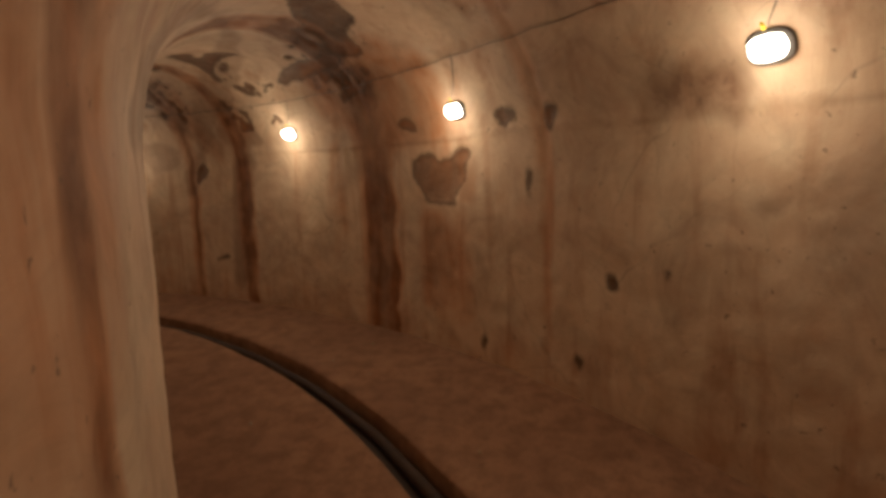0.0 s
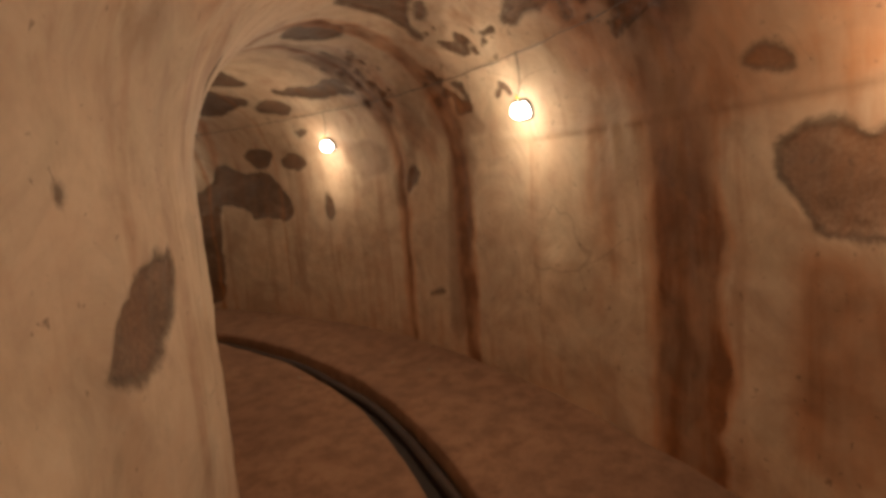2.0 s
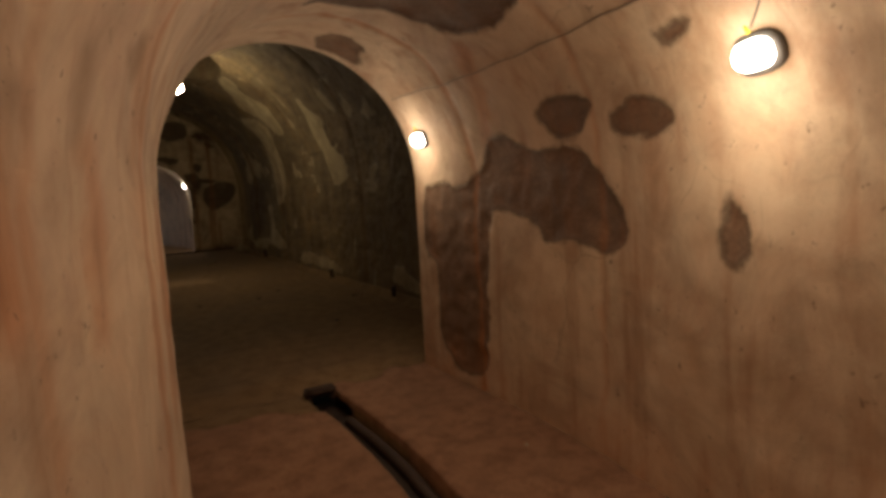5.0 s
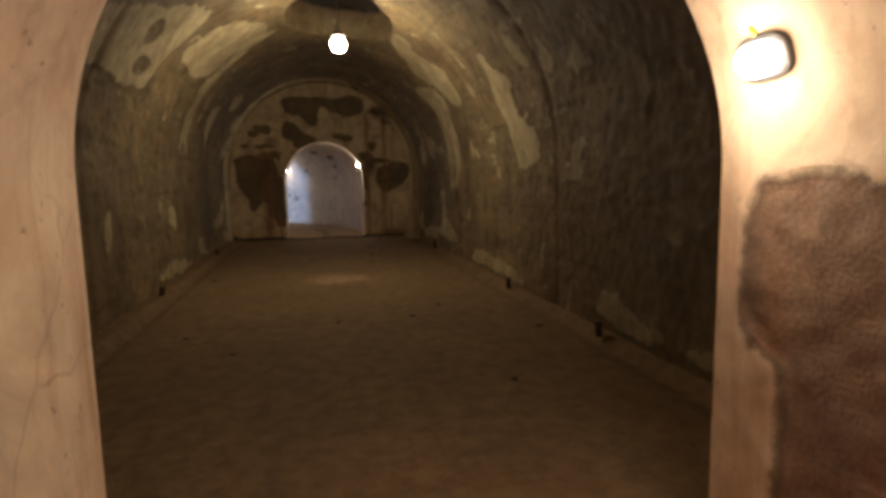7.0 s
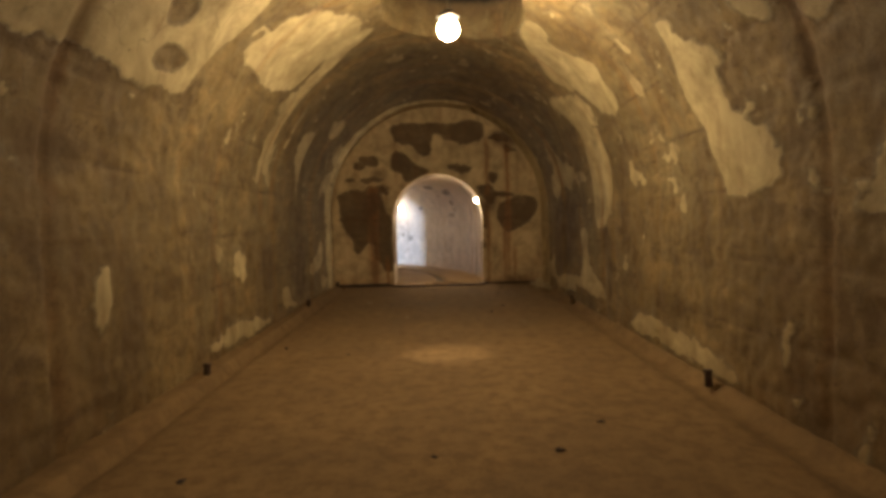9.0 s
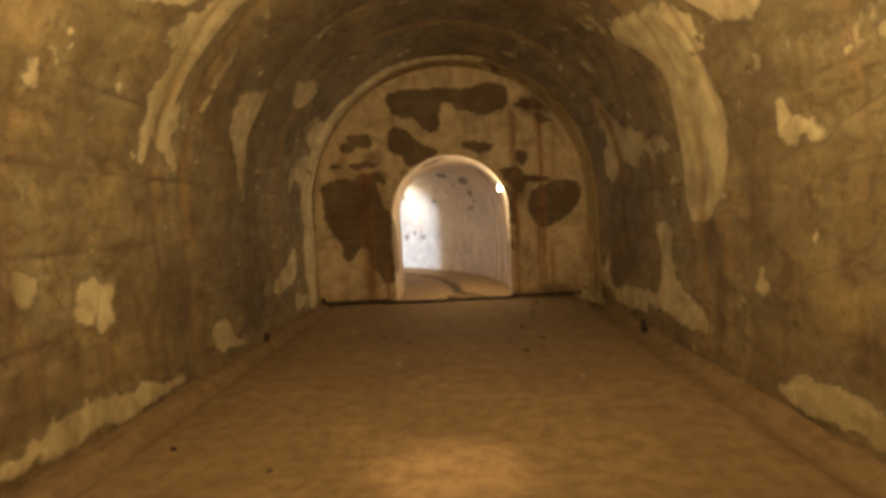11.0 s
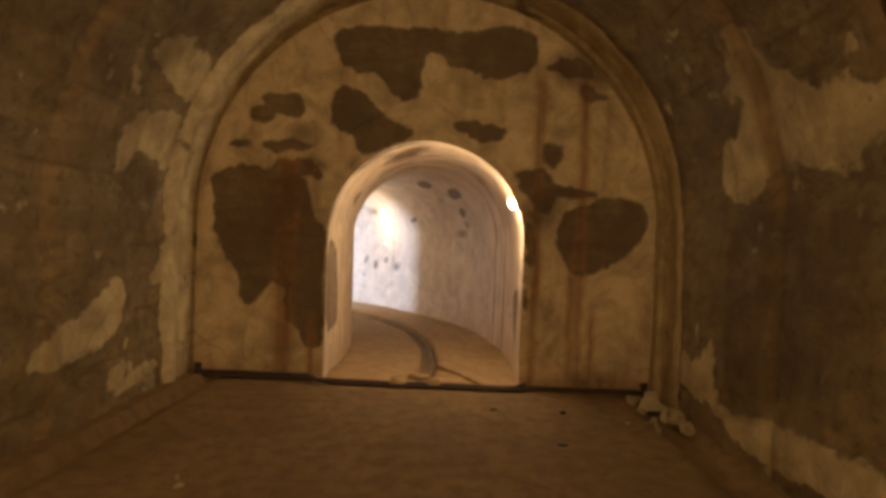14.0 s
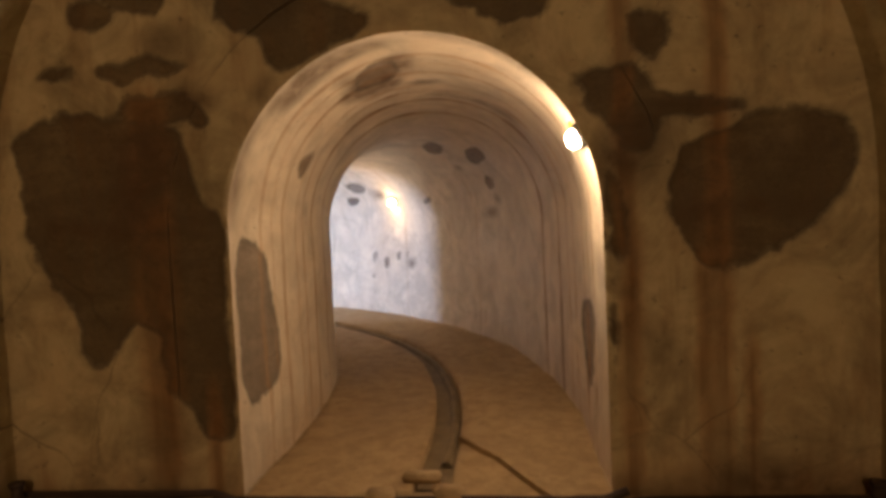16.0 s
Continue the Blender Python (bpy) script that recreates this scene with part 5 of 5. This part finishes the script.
point_lamp("bulb_light", (0.14, 13.67, 3.22), BULB_POWER, (1.0, 0.78, 0.49), 0.03)

# the pale pool on the floor under it
spot = bpy.data.lights.new("bulb_beam", "SPOT")
spot.energy, spot.color, spot.spot_size, spot.spot_blend, spot.shadow_soft_size = 62.0, (1.0, 0.80, 0.54), radians(21), 1.0, 0.05
so = new("bulb_beam", spot)
so.matrix_world = look((0.14, 13.70, 3.10), (0.05, 14.12, 0))


# ---- ends of the passages ----
def end_plate(name, mirrored, opening, label):
    """A wall across a passage at its far end, with a rectangular opening or none."""
    bm = bmesh.new()
    c, n = math.cos(radians(-100)), math.sin(radians(-100))
    cells = [(6.0, 9.0, -0.15, 2.9)] if not opening else [(6.0, opening[0], -0.15, 2.9), (opening[1], 9.0, -0.15, 2.9), (opening[0], opening[1], opening[2], 2.9), (opening[0], opening[1], -0.15, 0.0)]
    for r0, r1, z0, z1 in cells:
        m = Matrix.Translation((XC + (r0 + r1) / 2 * c + 0.1 * n, YC + (r0 + r1) / 2 * n - 0.1 * c, (z0 + z1) / 2)) @ pose(0, 0, 0, 0, 0, -100) @ Matrix.Diagonal((r1 - r0, 0.2, z1 - z0, 1))
        bmesh.ops.create_cube(bm, size=1, matrix=m)
    if mirrored:
        for v in bm.verts:
            v.co.x, v.co.y = v.co.x - SHIFT, Y0 + Y1 - v.co.y
        bmesh.ops.reverse_faces(bm, faces=bm.faces)
    return tagged(part(name, bm, M_ROCK), label, "wall", kind="structure")


end_plate("wall_back_south", False, None, "plain concrete wall closing the tunnel")
end_plate("wall_back_north", True, (6.65, 8.0, 2.0), "concrete wall with the open way out to daylight")

# daylight that falls through the way out of the second passage
day = bpy.data.lights.new("daylight", "AREA")
day.shape, day.size, day.size_y, day.energy, day.color = "RECTANGLE", 0.18, 0.9, DAY_POWER, (0.31, 0.52, 1.0)
dob = new("daylight", day)
dob.matrix_world = look((-8.815 - SHIFT, Y0 + Y1 - 0.20, 1.05), (-1.2, Y0 + Y1 - 1.2, 0.95))


# ---- cables and pipes ----
def wall_line(s0, s1, u, sag, lift=-0.012, step=0.8, mirrored=False):
    pts = []
    for k, s in enumerate(steps(s0, s1, step)):
        p, q = lining_point(s, u + sag * abs(math.sin(k * 0.9)) + 0.01 * noise.noise((s * 0.2, 1, 4)), mirrored)
        p, q = Vector(p), Vector(q)
        p += q * (lift + 0.012 * noise.noise((s * 0.31, 7, 1)) * 0.4)
        if mirrored:
            p.x, p.y = p.x - SHIFT, Y0 + Y1 - p.y
        pts.append(p)
    return pts


tagged(tube("lamp_cable", wall_line(-99, 0.3, 2.12, -0.012), 0.0028, M_CABLE), "thin dark cable strung along the vault", "cable")
for s in (-92.0, -77.0, -62.4, -47.9, -33.6, -16.5):
    pts = []
    for k in range(5):
        p, q = lining_point(s - 0.15 - 1.1 * (k / 4), 1.86 + 0.26 * k / 4)
        pts.append(Vector(p) - Vector(q) * (0.012 + (0.02 if k == 0 else 0)))
    tagged(tube("lamp_lead", pts, 0.003, M_CABLE), "short thin lead from a lamp to the cable", "cable", "lamp leads")

pts = [Vector((x, Y1 - 0.05 - 0.01 * noise.noise((x, 0, 0)), (0.045 if abs(x) > 1.0 else 0.0) + 0.01 * noise.noise((x * 1.7, 5, 0)))) for x in steps(-2.2, 1.05, 0.12)]
tagged(tube("floor_pipe", pts, 0.022, M_PIPE), "rusty thin pipe along the foot of the end wall", "pipe")
pts = [Vector((x, Y1 - 0.11, (0.025 if abs(x) > 1.0 else -0.005) + 0.006 * noise.noise((x * 1.3, 9, 0)))) for x in steps(-2.2, 2.15, 0.15)]
tagged(tube("floor_pipe", pts, 0.018, M_PIPE), "rusty thin pipe along the foot of the end wall", "pipe")


# ---- small things ----
def lump(name, at, size, seed, material, label, category, group=""):
    """A broken lump with uneven faces, lying on its flattest side."""
    bm = bmesh.new()
    bmesh.ops.create_icosphere(bm, subdivisions=3, radius=1.0)
    for v in bm.verts:
        d = 1 + 0.28 * noise.noise(v.co * 1.3 + Vector((seed * 3.1, seed, 0))) + 0.10 * noise.noise(v.co * 4 + Vector((0, seed, 2)))
        for a, b, c, off in ((0.8, 0.5, 0.33, 0.62), (-0.6, 0.75, 0.28, 0.58), (-0.5, -0.8, 0.33, 0.66), (0.75, -0.6, 0.28, 0.60), (0.1, 0.2, 0.97, 0.64)):
            face = Matrix.Rotation(seed * 1.7, 3, "Z") @ Vector((a, b, c)).normalized()
            over = v.co.dot(face) - off
            if over > 0:
                v.co -= face * over
        v.co = Vector((v.co.x * size[0] * d, v.co.y * size[1] * d, max(v.co.z, -0.55) * size[2] * d))
    low = min(v.co.z for v in bm.verts)
    for v in bm.verts:
        v.co.z -= low
    ob = part(name, bm, material)
    ob.matrix_basis = pose(at[0], at[1], at[2] - 0.006, 0, 0, seed * 47)
    return tagged(ob, label, category, group)


rng = random.Random(5)
for k, (x, y, a, b, c) in enumerate(((2.10, 19.98, 0.09, 0.13, 0.13), (2.13, 19.68, 0.05, 0.09, 0.09), (1.99, 20.16, 0.05, 0.06, 0.06))):
    lump("plaster_block", (x, y, -0.02), (a, b, c), k + 90, M_SLAB, "pale fallen plaster block against the wall foot", "rubble", "rubble in the corner")
for k, (x, y, a) in enumerate(((1.07, 9.47, 0.05), (-1.0, 14.18, 0.05), (1.81, 10.8, 0.05), (1.07, 12.0, 0.04), (-0.8, 17.72, 0.04), (-0.56, 17.56, 0.035), (1.12, 18.95, 0.05), (-0.97, 10.65, 0.05), (-1.66, 9.46, 0.05))):
    lump("clod", (x, y, -0.008), (a, a * 0.6, 0.012), k + 120, M_WET, "flat dark clod of dirt on the hall floor", "dirt", "clods on the floor")
for k in range(20):
    big_one = 0.025 + 0.05 * rng.random() ** 2
    lump("plaster_chunk", (1.92 + 0.3 * rng.random(), 19.35 + 0.95 * rng.random(), -0.02), [big_one * rng.uniform(0.7, 1.3) for _ in range(3)], k + 1, M_CHUNK, "pale broken plaster chunk in the hall corner", "rubble", "rubble in the corner")
for k in range(14):
    x, y = rng.uniform(-1.8, 1.8), rng.uniform(8.0, 20.0)
    lump("stone", (x, y, -0.004), [rng.uniform(0.012, 0.04) for _ in range(2)] + [rng.uniform(0.008, 0.02)], k + 20, M_WET if k % 3 else M_ROCK, "small dark stone on the dusty hall floor", "stone", "stones on the floor")


for k in range(14):
    a, r = rng.uniform(-58, -6), rng.uniform(6.9, 8.3)
    if abs(r - gutter_radius(a)) < 0.16:
        r += 0.35
    lump("stone", (XC + r * math.cos(radians(a)), YC + r * math.sin(radians(a)), -0.006), [rng.uniform(0.008, 0.022) for _ in range(2)] + [rng.uniform(0.006, 0.012)], k + 60, M_CHUNK if k % 2 else M_ROCK, "crumb of plaster on the tunnel floor", "stone", "crumbs on the tunnel floor")


def stub(at, lean):
    """A short iron drain stub standing out of the foot of a wall."""
    ob = new("drain_stub")
    bm = bmesh.new()
    bmesh.ops.create_cone(bm, cap_ends=True, segments=14, radius1=0.032, radius2=0.03, depth=0.13, matrix=pose(0, 0, 0.065))
    part("tube", bm, M_PIPE, ob, "", True)
    bm = bmesh.new()
    bmesh.ops.create_cone(bm, cap_ends=True, segments=14, radius1=0.038, radius2=0.038, depth=0.018, matrix=pose(0, 0, 0.125))
    part("collar", bm, M_PIPE, ob, "", True)
    ob.matrix_basis = pose(*at, 0, lean, 0)
    return tagged(ob, "short rusty iron drain stub at the wall foot", "pipe", "drain stubs")


for y in (10.33, 12.77, 17.47, 20.40):
    stub((2.19, y, -0.02), -4)
for y in (10.73, 13.4, 17.6, 20.42):
    stub((-2.19, y, 0.0), 4)


def outlet(x, y, facing, material, pieces):
    """The broken stone mouth at the end of a gutter: a cap over the hole, a spout below it and a block on either side."""
    ob = new("gutter_outlet")
    rows = (("cap", 0.21, 0.09, 0.05, 0, 0.06, 0.012 if pieces < 6 else 0.030, 0), ("jamb", 0.04, 0.10, 0.09, -0.085, 0.03, -0.035, 4), ("jamb", 0.04, 0.10, 0.09, 0.085, 0.03, -0.035, -4),
            ("spout", 0.15, 0.13, 0.045, 0, -0.07, -0.04, 0), ("block", 0.15, 0.12, 0.10, -0.19, -0.17, 0.012, 8), ("block", 0.13, 0.12, 0.11, 0.17, -0.15, 0.012, -11))
    for k, (name, sx, sy, sz, px, py, pz, turn) in enumerate(rows[:pieces]):
        bm = bmesh.new()
        bmesh.ops.create_cube(bm, size=1, matrix=Matrix.Diagonal((sx, sy, sz, 1)))
        bmesh.ops.bevel(bm, geom=bm.edges[:], offset=0.012, segments=3, affect="EDGES")
        for v in bm.verts:
            v.co += Vector((noise.noise(v.co * 25 + Vector((k, 0, 0))), noise.noise(v.co * 25 + Vector((0, k, 5))), noise.noise(v.co * 25 + Vector((9, 0, k))))) * 0.009
            v.co = pose(px, py, pz, 0, 0, turn) @ v.co
        part(name, bm, material, ob, "", True)
    ob.matrix_basis = pose(x, y, -0.015, 0, 0, facing)
    return tagged(ob, "small broken concrete gutter outlet at the doorway", "drain", "gutter outlets")


outlet(-0.02, Y1 + 0.13, 0, M_FFLOOR, 6)
outlet(0.17, Y0 - 0.03, 180, M_PIPE, 4)
